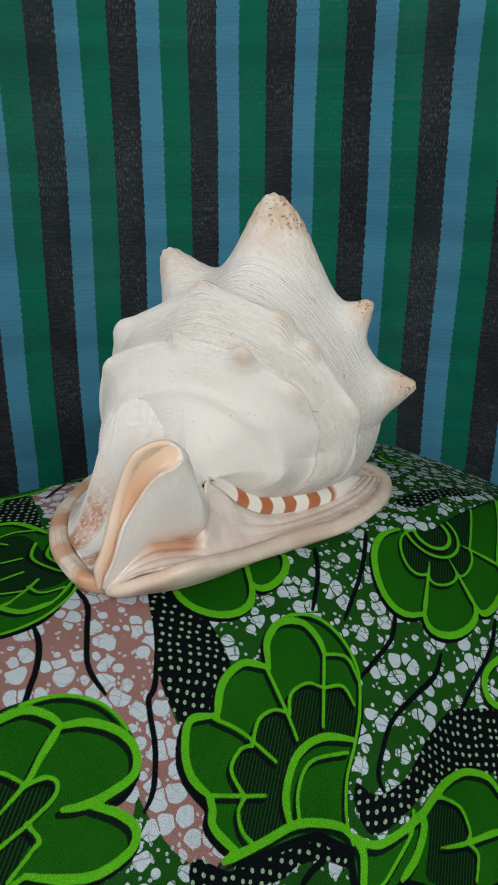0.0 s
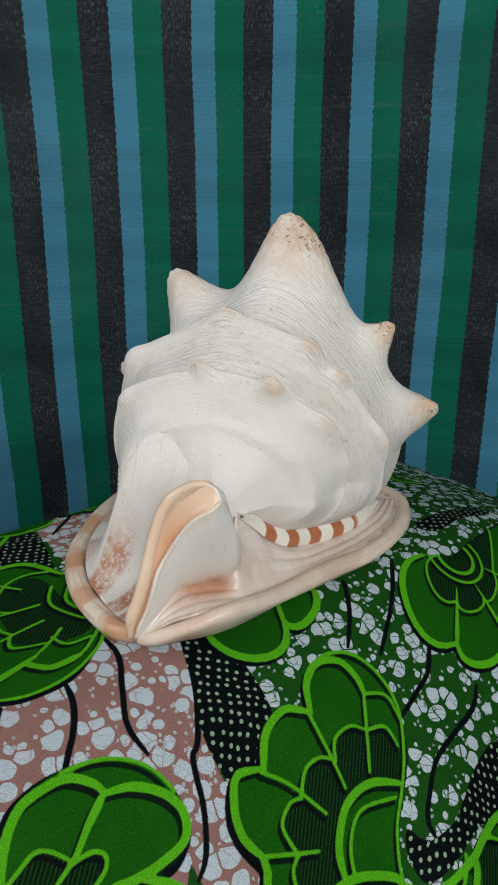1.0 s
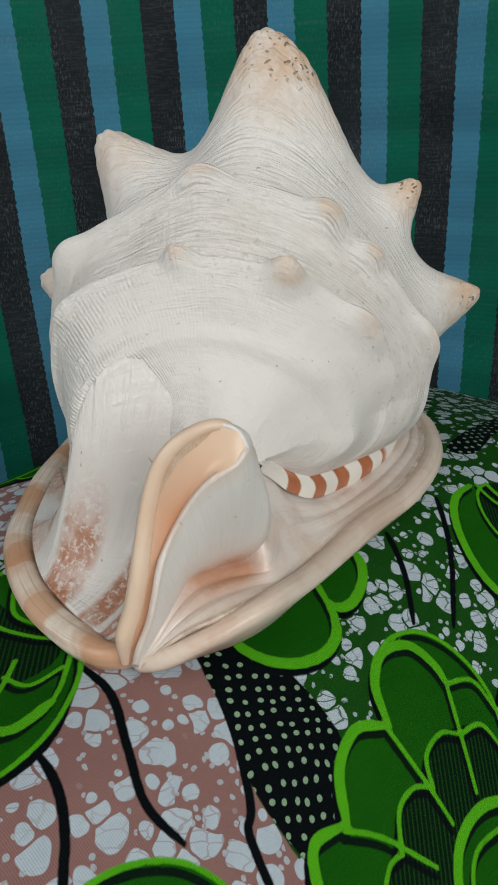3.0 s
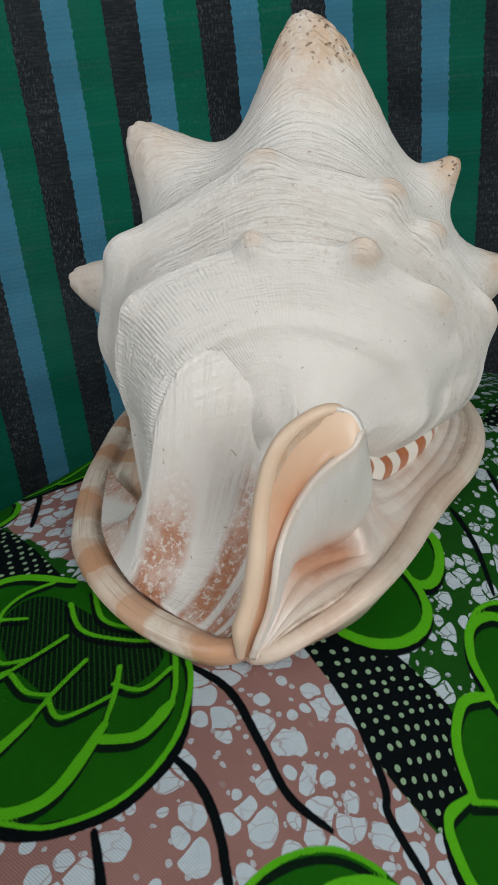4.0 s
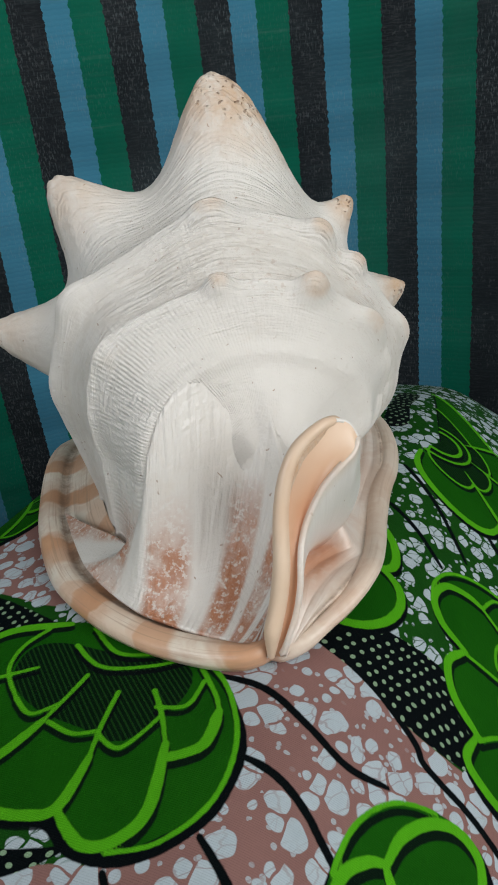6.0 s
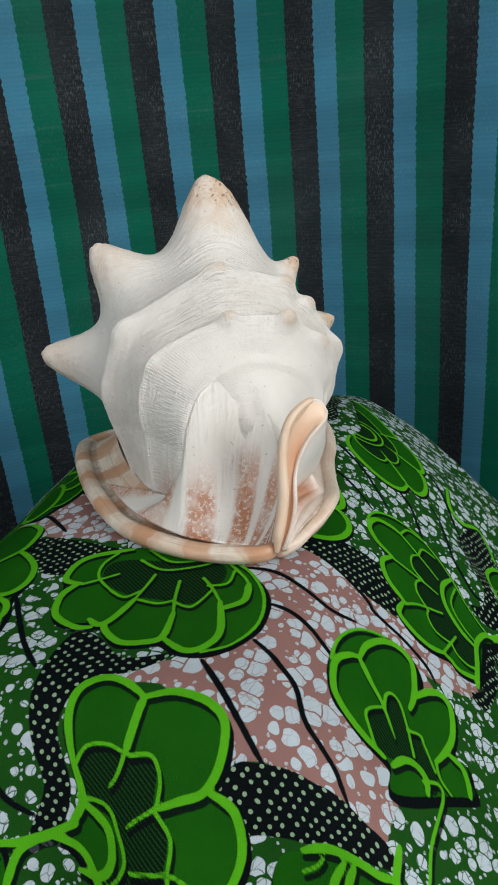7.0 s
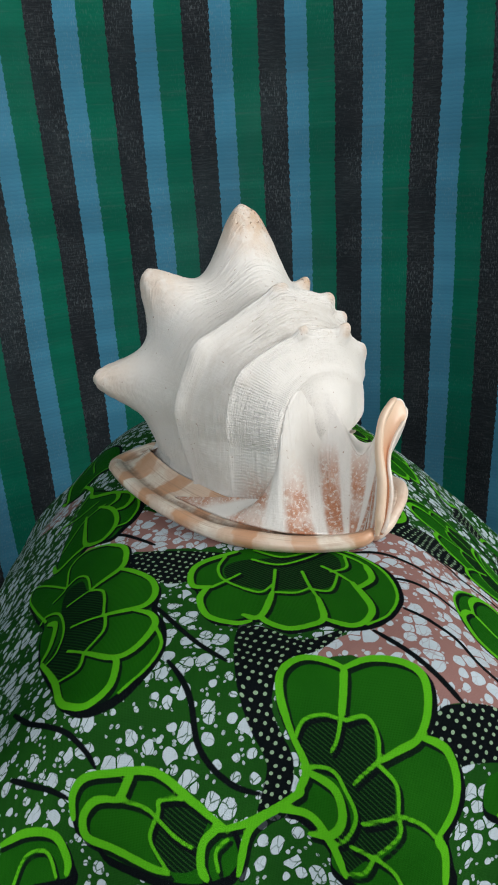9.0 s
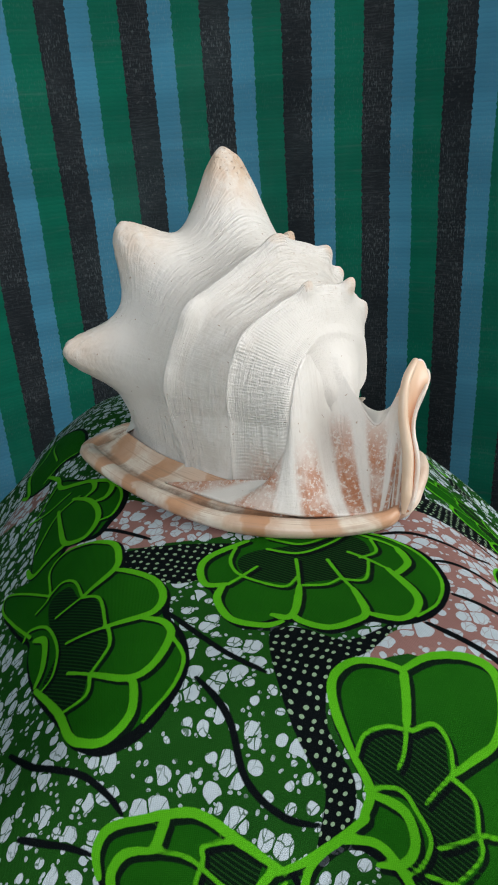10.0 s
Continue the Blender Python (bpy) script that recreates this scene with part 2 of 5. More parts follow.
def fan(base, cusps, tips):
    b, c, t = (laid_mm(v) for v in (base, cusps, tips))
    ring = []
    heart = []
    size = np.linalg.norm(t - b, axis=1).mean()
    for i in range(len(t)):
        edge = arch(c[i], c[i + 1], t[i])
        GREEN_LINES.append((edge, 0.0022, 0.0022))
        ring.extend(edge)
        k0, k1, kt = (b + 0.56 * (p - b) for p in (c[i], c[i + 1], t[i]))
        inner = arch(k0, k1, kt)
        GREEN_LINES.append((inner, 0.0008, 0.0009))
        heart.extend(inner)
        if i:
            GREEN_LINES.append((np.linspace(c[i], b + 0.40 * (c[i] - b), 8), 0.0018, 0.0005))
    PETALS.append(np.array(ring + [b]))
    HEARTS.append(np.array(heart + [b]))
    a0, a1 = (math.atan2(*(p - b)[::-1]) for p in (c[0], c[-1]))
    am = math.atan2(*(t.mean(0) - b)[::-1])
    wrap = lambda a: am + (a - am + math.pi) % (2 * math.pi) - math.pi
    ang = np.linspace(wrap(a0), wrap(a1), 20)
    for k, w in ((0.30, 0.0010), (0.20, 0.0013)):
        GREEN_LINES.append((b + size * k * np.stack([np.cos(ang), np.sin(ang)], 1), w, w))


def petal(pts):
    PETALS.append(curve_through(laid_mm(pts), 4, True))


def heart(pts):
    HEARTS.append(curve_through(laid_mm(pts), 4, True))


def bold(pts):
    c = curve_through(laid_mm(pts), 6)
    GREEN_LINES.append((c, 0.0021, 0.0019))


def taper(pts):
    GREEN_LINES.append((curve_through(laid_mm(pts), 6), 0.0021, 0.0006))


def thin(pts):
    c = curve_through(laid_mm(pts), 6)
    GREEN_LINES.append((c, 0.0010, 0.0008))


def vein(pts):
    VEINS.append((curve_through(laid_mm(pts), 6), 0.0017, 0.0014))


def pink(pts):
    PINKS.append(curve_through(laid_mm(pts), 4, True))


def dotted(pts):
    DOTTED.append(curve_through(laid_mm(pts), 4, True))


fan((144, 17), [(120, 10), (130, -42), (167, -22), (192, 18), (209, 88)], [(101, -31), (149, -45), (185, -11), (204, 60)])
fan((10, -14), [(-21, -74), (23, -63), (41, -36)], [(7, -89), (39, -57)])
pink([(-70, -80), (-31, -91), (-29, -119), (-21, -145), (-25, -173), (-33, -193), (-74, -211), (-115, -228), (-123, -231), (-128, -221), (-138, -204), (-148, -188), (-160, -172), (-163, -149), (-162, -130), (-175, -114), (-154, -118), (-140, -128), (-116, -131), (-84, -113)])
pink([(-140, 107), (-108, 98), (-88, 74), (-102, -5), (-125, 24), (-136, 46)])
pink([(-103, -120), (-79, -86), (-35, -82), (-27, -108), (-22, -128), (-13, -143), (3, -165), (18, -185), (-3, -192), (-21, -182), (-39, -162), (-71, -159), (-88, -166)])
dotted([(-33, -82), (-19, -78), (-4, -89), (13, -110), (11, -121), (6, -134), (-5, -147), (-13, -142), (-22, -128), (-27, -108)])
dotted([(-141, 46), (-109, -24), (-124, -25), (-146, -16), (-159, 4)])
dotted([(-174, -66), (-165, -78), (-165, -102), (-145, -118), (-165, -115), (-187, -103), (-206, -108), (-212, -123), (-223, -125), (-235, -115), (-226, -114), (-220, -112), (-216, -99), (-203, -84)])
dotted([(124, 47), (167, 84), (184, 94), (190, 83), (162, 63), (136, 38)])
petal([(-210, -129), (-207, -120), (-201, -108), (-189, -104), (-180, -107), (-173, -115), (-170, -128), (-158, -139), (-152, -154), (-153, -167), (-162, -173), (-169, -172), (-166, -184), (-169, -192), (-175, -194), (-185, -190), (-189, -194), (-195, -195), (-221, -154), (-219, -147), (-220, -139), (-223, -129), (-224, -127), (-217, -130), (-214, -129)])
heart([(-207, -124), (-201, -122), (-194, -129), (-189, -138), (-181, -150), (-188, -156), (-188, -165), (-194, -168), (-198, -170), (-209, -161), (-220, -154), (-216, -149), (-208, -153), (-205, -152), (-203, -144), (-208, -129)])
bold([(-207, -120), (-200, -109), (-190, -104), (-179, -107), (-173, -116), (-171, -130)])
bold([(-171, -130), (-159, -139), (-152, -154), (-153, -166), (-162, -172), (-171, -171), (-179, -164), (-188, -156)])
bold([(-170, -172), (-166, -184), (-170, -192), (-178, -193), (-187, -188)])
bold([(-187, -188), (-188, -193), (-194, -196)])
bold([(-171, -130), (-182, -135), (-188, -137)])
bold([(-207, -120), (-210, -129), (-216, -129), (-218, -129), (-227, -122), (-234, -115), (-239, -109), (-245, -100)])
bold([(-211, -129), (-206, -142), (-209, -148), (-216, -146), (-223, -138)])
bold([(-227, -123), (-219, -136), (-218, -147), (-220, -155)])
bold([(-249, -112), (-240, -112), (-233, -117), (-226, -124)])
thin([(-188, -137), (-195, -138), (-199, -137)])
thin([(-188, -156), (-194, -152), (-199, -149)])
thin([(-207, -121), (-200, -122), (-193, -129), (-189, -137)])
thin([(-188, -139), (-181, -147), (-182, -154), (-188, -157)])
thin([(-188, -157), (-187, -166), (-192, -169)])
thin([(-204, -156), (-197, -164), (-192, -170), (-188, -180), (-187, -188)])
thin([(-193, -170), (-196, -171), (-208, -162)])
thin([(-212, -154), (-207, -163), (-204, -172), (-205, -180)])
thin([(-207, -163), (-213, -161), (-220, -154)])
thin([(-211, -127), (-203, -139), (-203, -147), (-205, -153), (-213, -151), (-219, -146)])
petal([(-167, 123), (-153, 128), (-146, 100), (-136, 93), (-131, 70), (-133, 54), (-149, 40), (-154, 30), (-157, 13), (-167, -1), (-183, -11), (-191, -24), (-204, -35), (-221, -41), (-242, -39), (-256, -28), (-258, -15), (-251, -1), (-231, 35), (-212, 58), (-199, 69), (-190, 87)])
heart([(-175, 73), (-167, 64), (-178, 47), (-181, 31), (-209, 4), (-225, 3), (-237, -2), (-245, 3), (-232, 29), (-212, 36), (-194, 57)])
bold([(-231, 35), (-245, 7), (-256, -9), (-258, -18), (-254, -28), (-241, -32), (-227, -24), (-225, -19)])
bold([(-226, 2), (-225, -19), (-214, -26), (-194, -23), (-187, -14), (-188, -3)])
bold([(-198, 14), (-184, -4), (-170, -3), (-159, 9), (-155, 27), (-155, 41)])
bold([(-176, 46), (-155, 40), (-141, 47), (-132, 58), (-131, 73)])
bold([(-199, 65), (-202, 54), (-218, 41), (-229, 37)])
thin([(-225, 17), (-226, 2)])
thin([(-207, 33), (-202, 22), (-198, 14)])
thin([(-188, 57), (-182, 51), (-176, 46)])
thin([(-131, 73), (-136, 93), (-149, 96), (-170, 78), (-180, 81)])
thin([(-194, -23), (-205, -37), (-223, -42), (-242, -39)])
thin([(-170, 78), (-162, 74), (-164, 62), (-176, 47)])
thin([(-177, 46), (-178, 33), (-194, 17), (-198, 15)])
thin([(-198, 12), (-209, 3), (-226, 2)])
thin([(-226, 2), (-237, -4), (-246, 4)])
thin([(-196, 71), (-179, 104), (-163, 129), (-152, 133), (-170, 78)])
thin([(-197, 76), (-191, 76), (-193, 60), (-208, 39), (-224, 28), (-232, 29)])
petal([(-106, -20), (-127, -8), (-143, -8), (-157, -27), (-169, -37), (-173, -52), (-163, -64), (-159, -72), (-161, -90), (-146, -103), (-143, -117), (-132, -129), (-113, -132), (-97, -127), (-80, -110), (-73, -74), (-81, -47)])
heart([(-114, -29), (-127, -24), (-137, -36), (-135, -56), (-125, -76), (-115, -92), (-91, -88), (-80, -74), (-96, -54)])
bold([(-104, -102), (-119, -121), (-131, -125), (-141, -120), (-143, -104)])
bold([(-82, -100), (-94, -110), (-108, -107)])
bold([(-134, -64), (-152, -70), (-160, -69), (-161, -61)])
bold([(-127, -91), (-142, -103), (-151, -100), (-160, -90), (-160, -76), (-157, -71)])
bold([(-107, -20), (-127, -8), (-140, -8), (-152, -18), (-147, -29)])
bold([(-148, -27), (-161, -30), (-172, -44), (-170, -61), (-164, -68)])
thin([(-73, -76), (-74, -93), (-84, -115), (-102, -130), (-122, -133), (-136, -127)])
thin([(-96, -77), (-99, -89), (-104, -102)])
thin([(-76, -75), (-79, -92), (-82, -100)])
thin([(-113, -53), (-124, -59), (-134, -64)])
thin([(-107, -69), (-118, -80), (-127, -91)])
thin([(-100, -29), (-99, -48), (-89, -58), (-77, -64)])
thin([(-110, -34), (-107, -52), (-92, -64), (-79, -69)])
thin([(-139, -47), (-137, -58), (-126, -60)])
thin([(-133, -66), (-128, -77), (-120, -82)])
thin([(-121, -83), (-117, -94), (-100, -90)])
thin([(-99, -85), (-90, -91), (-79, -84)])
thin([(-147, -29), (-139, -32), (-127, -36)])
thin([(-116, -17), (-128, -20), (-137, -30), (-139, -47)])
petal([(-285, -41), (-279, -37), (-272, -41), (-259, -57), (-251, -69), (-247, -85), (-245, -97), (-243, -105), (-251, -108), (-280, -63), (-283, -53), (-285, -45)])
heart([(-252, -78), (-256, -73), (-263, -73), (-266, -75), (-266, -82), (-257, -94), (-251, -93), (-245, -94), (-246, -87)])
bold([(-285, -40), (-280, -37), (-273, -40), (-263, -52), (-258, -58), (-251, -69), (-247, -85), (-244, -100)])
bold([(-258, -58), (-265, -57), (-268, -56)])
bold([(-268, -56), (-275, -47), (-282, -44), (-285, -48), (-279, -60), (-271, -75), (-266, -83)])
bold([(-244, -100), (-251, -94), (-256, -95), (-257, -99)])
thin([(-268, -56), (-261, -68), (-258, -81), (-255, -90)])
thin([(-251, -78), (-256, -72), (-258, -73), (-264, -72), (-266, -74), (-266, -82)])
thin([(-251, -78), (-246, -87), (-245, -94)])
thin([(-245, -104), (-250, -100), (-253, -103)])
petal([(28, -179), (21, -181), (8, -177), (8, -170), (4, -168), (-3, -164), (-7, -156), (-5, -143), (6, -137), (10, -122), (20, -108), (33, -106), (33, -93), (43, -77), (59, -69), (74, -73), (84, -87), (85, -106), (80, -122), (75, -136), (74, -150), (77, -158), (60, -160), (46, -168)])
heart([(28, -176), (20, -167), (16, -154), (20, -145), (29, -130), (37, -123), (46, -113), (55, -105), (75, -99), (81, -105), (79, -120), (63, -125), (48, -139), (44, -153), (46, -164)])
bold([(21, -181), (9, -177), (8, -171), (6, -167)])
bold([(6, -167), (-2, -164), (-6, -156), (-5, -143), (6, -137)])
bold([(8, -137), (10, -122), (20, -109), (33, -106)])
bold([(34, -106), (33, -93), (40, -81), (53, -76), (62, -81), (65, -87)])
bold([(45, -164), (43, -153), (49, -137), (63, -125), (79, -120)])
thin([(34, -92), (43, -77), (59, -70), (74, -74), (84, -87), (84, -106), (80, -122), (75, -136), (74, -150), (77, -158)])
thin([(66, -87), (78, -84), (84, -92)])
thin([(33, -107), (43, -121), (49, -131)])
thin([(7, -138), (21, -138), (38, -143)])
thin([(6, -167), (19, -162), (33, -157)])
thin([(65, -87), (64, -104), (63, -121)])
thin([(28, -176), (22, -173), (20, -167), (23, -161)])
thin([(23, -161), (16, -154), (20, -145), (26, -141)])
thin([(26, -141), (29, -130), (37, -123), (45, -122)])
thin([(45, -122), (46, -113), (55, -105), (64, -104)])
thin([(64, -104), (75, -99), (81, -105)])
thin([(50, -162), (49, -151), (56, -137), (76, -126)])
petal([(-96, -208), (-98, -199), (-98, -188), (-97, -178), (-89, -167), (-76, -157), (-61, -150), (-47, -149), (-35, -153), (-28, -160), (-26, -167), (-30, -176), (-38, -184), (-28, -185), (-23, -191), (-32, -201), (-52, -213), (-45, -217), (-50, -224), (-60, -231), (-104, -222), (-97, -213)])
heart([(-97, -203), (-92, -195), (-84, -188), (-72, -188), (-65, -183), (-60, -183), (-61, -189), (-68, -199), (-64, -202), (-67, -207), (-72, -219), (-81, -227), (-84, -226), (-80, -218), (-82, -213), (-92, -210)])
bold([(-96, -208), (-98, -199), (-98, -188), (-95, -177), (-87, -168), (-78, -162), (-68, -161), (-62, -163)])
bold([(-62, -163), (-51, -158), (-38, -157), (-29, -161), (-28, -170), (-38, -180), (-48, -187), (-56, -191)])
bold([(-46, -186), (-33, -185), (-25, -188), (-26, -195), (-38, -205), (-52, -211), (-66, -215)])
bold([(-52, -213), (-49, -218), (-53, -225), (-60, -231)])
bold([(-95, -212), (-86, -211), (-81, -214), (-81, -220), (-87, -226)])
thin([(-81, -161), (-70, -154), (-59, -150), (-48, -149), (-40, -151), (-33, -155)])
thin([(-97, -204), (-92, -196), (-87, -189), (-81, -187), (-72, -188)])
thin([(-72, -188), (-65, -183), (-60, -183), (-60, -188), (-67, -198), (-72, -204), (-78, -211)])
thin([(-69, -200), (-63, -203), (-65, -207), (-72, -219)])
thin([(-66, -215), (-72, -222), (-73, -229)])
taper([(-63, -164), (-68, -176), (-72, -187), (-81, -202)])
petal([(-153, -211), (-144, -219), (-135, -229), (-125, -238), (-138, -248), (-150, -237), (-160, -226), (-165, -215), (-168, -207), (-161, -205)])
bold([(-153, -211), (-144, -218), (-135, -228), (-130, -234), (-125, -238)])
bold([(-141, -224), (-148, -224), (-152, -227), (-151, -230), (-145, -237), (-140, -244)])
bold([(-138, -227), (-143, -228), (-147, -231), (-145, -236), (-135, -245)])
bold([(-165, -214), (-162, -219), (-155, -222)])
bold([(-117, -234), (-124, -238), (-127, -242), (-138, -248)])
thin([(-156, -214), (-151, -217), (-147, -218)])
thin([(-84, -221), (-76, -224), (-81, -230), (-103, -240), (-114, -247), (-120, -245), (-126, -243)])
dotted([(-158, -177), (-150, -186), (-142, -196), (-137, -204), (-133, -209), (-129, -216), (-126, -223), (-122, -230), (-121, -235), (-123, -237), (-133, -229), (-141, -220), (-150, -212), (-162, -197), (-166, -192), (-165, -189), (-167, -181), (-168, -175)])
dotted([(1, -190), (17, -188), (21, -184), (39, -174), (49, -166), (60, -162), (71, -159), (79, -163), (78, -166), (64, -168), (50, -175), (37, -186), (3, -199)])
dotted([(80, -136), (79, -145), (87, -153), (100, -147), (110, -138), (122, -125), (136, -111), (147, -105), (161, -103), (167, -103), (172, -74), (157, -79), (136, -95), (121, -110), (110, -126), (95, -137), (87, -138)])
petal([(115, -139), (130, -120), (145, -108), (160, -107), (165, -113), (157, -148), (105, -165), (114, -149)])
heart([(120, -132), (129, -127), (138, -126), (143, -133), (140, -139), (145, -143), (142, -153), (115, -162), (117, -149)])
bold([(77, -155), (89, -156), (102, -150), (115, -139), (122, -130), (133, -117), (145, -108), (158, -106), (165, -111)])
bold([(115, -139), (115, -145), (109, -157), (101, -166)])
bold([(77, -155), (82, -160), (81, -173)])
thin([(122, -130), (129, -126), (139, -125), (143, -133), (141, -138), (146, -141), (143, -152)])
thin([(110, -140), (107, -150), (94, -166), (89, -170)])
petal([(78, -155), (89, -156), (102, -150), (115, -139), (111, -150), (101, -166), (81, -173)])
bold([(14, -186), (18, -183), (33, -173), (47, -163), (60, -157), (71, -154), (77, -156)])
taper([(162, -127), (141, -138), (124, -147)])
petal([(128, 165), (159, 148), (135, 145)])
bold([(129, 165), (135, 145), (159, 148)])
thin([(131, 175)])
thin([(142, 162), (164, 173)])
bold([(193, -35), (168, -56), (167, -70), (185, -73), (178, -87), (167, -101)])
dotted([(149, -79), (185, -73), (161, -104), (112, -128), (117, -114), (133, -91)])
petal([(-138, 123), (-103, 149), (-52, 177), (-62, 140), (-68, 107), (-79, 88), (-97, 79), (-112, 78), (-125, 79), (-129, 98), (-143, 98), (-149, 110)])
bold([(-88, 141), (-113, 117), (-127, 101), (-126, 86), (-112, 86), (-99, 95), (-88, 111), (-81, 132)])
bold([(-137, 129), (-146, 115), (-135, 107), (-127, 99)])
bold([(-32, 201), (-45, 178), (-59, 163), (-64, 141), (-66, 125), (-76, 116), (-83, 118)])
bold([(-66, 125), (-68, 107), (-78, 99), (-87, 98), (-90, 103)])
thin([(-70, 106), (-76, 93), (-89, 83), (-104, 79), (-110, 84)])
thin([(-123, 134), (-94, 139), (-80, 126)])
thin([(-83, 178), (-82, 157), (-72, 142)])
thin([(-90, 178), (-79, 171), (-55, 171)])
pink([(-62, 233), (-36, 235), (-41, 197), (-55, 181), (-68, 188), (-73, 222)])
petal([(-37, 225), (0, 253), (60, 286), (23, 208), (-17, 177), (-22, 195), (-41, 194)])
bold([(-32, 235), (-39, 220), (-4, 251), (18, 252), (48, 268)])
thin([(-37, 202), (-22, 195), (-17, 180)])
thin([(-12, 208), (28, 248), (52, 256)])
petal([(-306, -11), (-299, -20), (-293, -33), (-295, -42), (-299, -43), (-313, -16)])
bold([(-305, -10), (-298, -21), (-293, -34), (-295, -42), (-298, -43)])
thin([(-311, -21), (-303, -23), (-298, -32), (-301, -39)])
vein([(111, -47), (107, -63), (97, -77), (84, -93)])
vein([(138, -59), (132, -72), (116, -90), (102, -106), (95, -121), (92, -131), (95, -137)])
vein([(180, -25), (172, -45), (157, -66), (145, -84)])
vein([(62, -168), (56, -174), (50, -182)])
vein([(-73, -85), (-63, -100), (-59, -119), (-55, -136), (-45, -145)])
vein([(-86, -120), (-80, -131), (-78, -143), (-79, -155), (-80, -167), (-81, -175)])
vein([(-111, -138), (-111, -151), (-112, -158), (-114, -170), (-123, -185), (-125, -197), (-126, -206), (-128, -212), (-129, -216)])
vein([(-139, -132), (-143, -149), (-147, -165), (-149, -176), (-150, -188)])
vein([(-262, 24), (-269, 2), (-269, -13), (-267, -26), (-267, -37), (-268, -43)])
vein([(-290, -6), (-288, -16), (-285, -26), (-282, -36)])
vein([(-120, 77), (-120, 66), (-122, 49), (-124, 36)])
vein([(-28, -95), (-24, -114), (-23, -134), (-25, -142), (-20, -158), (-19, -173), (-22, -182)])
vein([(-180, -12), (-194, -51), (-199, -76)])
vein([(-214, -49), (-224, -70), (-235, -83), (-234, -100), (-228, -115)])
vein([(62, -26), (63, -46), (59, -67)])
vein([(97, -1), (91, -32), (78, -65)])


def line_distance(P, strokes, reach=0.012):
    """Distance from each point to the edge of the nearest stroke (negative inside)."""
    out = np.full(len(P), reach)
    for pts, w0, w1 in strokes:
        lo, hi = pts.min(0) - reach, pts.max(0) + reach
        near = np.where(((P > lo) & (P < hi)).all(1))[0]
        if not len(near):
            continue
        q = P[near]
        best = np.full(len(q), reach)
        n = len(pts) - 1
        for i in range(n):
            a, d = pts[i], pts[i + 1] - pts[i]
            t = np.clip(((q - a) @ d) / max(d @ d, 1e-12), 0, 1)
            w = w0 + (w1 - w0) * (i + t) / n
            if w0 > 0.0016:  # a brushed stroke thins a little towards its ends
                w = w * np.minimum(1.0, 0.62 + 2.4 * np.minimum(i + t, n - i - t) / n)
            best = np.minimum(best, np.linalg.norm(q - a - t[:, None] * d, axis=1) - w)
        out[near] = np.minimum(out[near], best)
    return out


def field_distance(P, polygons, reach=0.012):
    """Signed distance to the union of the fields (negative inside)."""
    out = np.full(len(P), reach)
    for poly in polygons:
        lo, hi = poly.min(0) - reach, poly.max(0) + reach
        near = np.where(((P > lo) & (P < hi)).all(1))[0]
        if not len(near):
            continue
        q = P[near]
        best, inside = np.full(len(q), 1.0), np.zeros(len(q), bool)
        for a, b in zip(poly, np.roll(poly, -1, 0)):
            d = b - a
            t = np.clip(((q - a) @ d) / max(d @ d, 1e-12), 0, 1)
            best = np.minimum(best, np.linalg.norm(q - a - t[:, None] * d, axis=1))
            cross = (a[1] > q[:, 1]) != (b[1] > q[:, 1])
            inside ^= cross & (q[:, 0] < a[0] + (q[:, 1] - a[1]) * d[0] / (d[1] if abs(d[1]) > 1e-12 else 1e-12))
        out[near] = np.minimum(out[near], np.where(inside, -best, best).clip(-reach, reach))
    return out


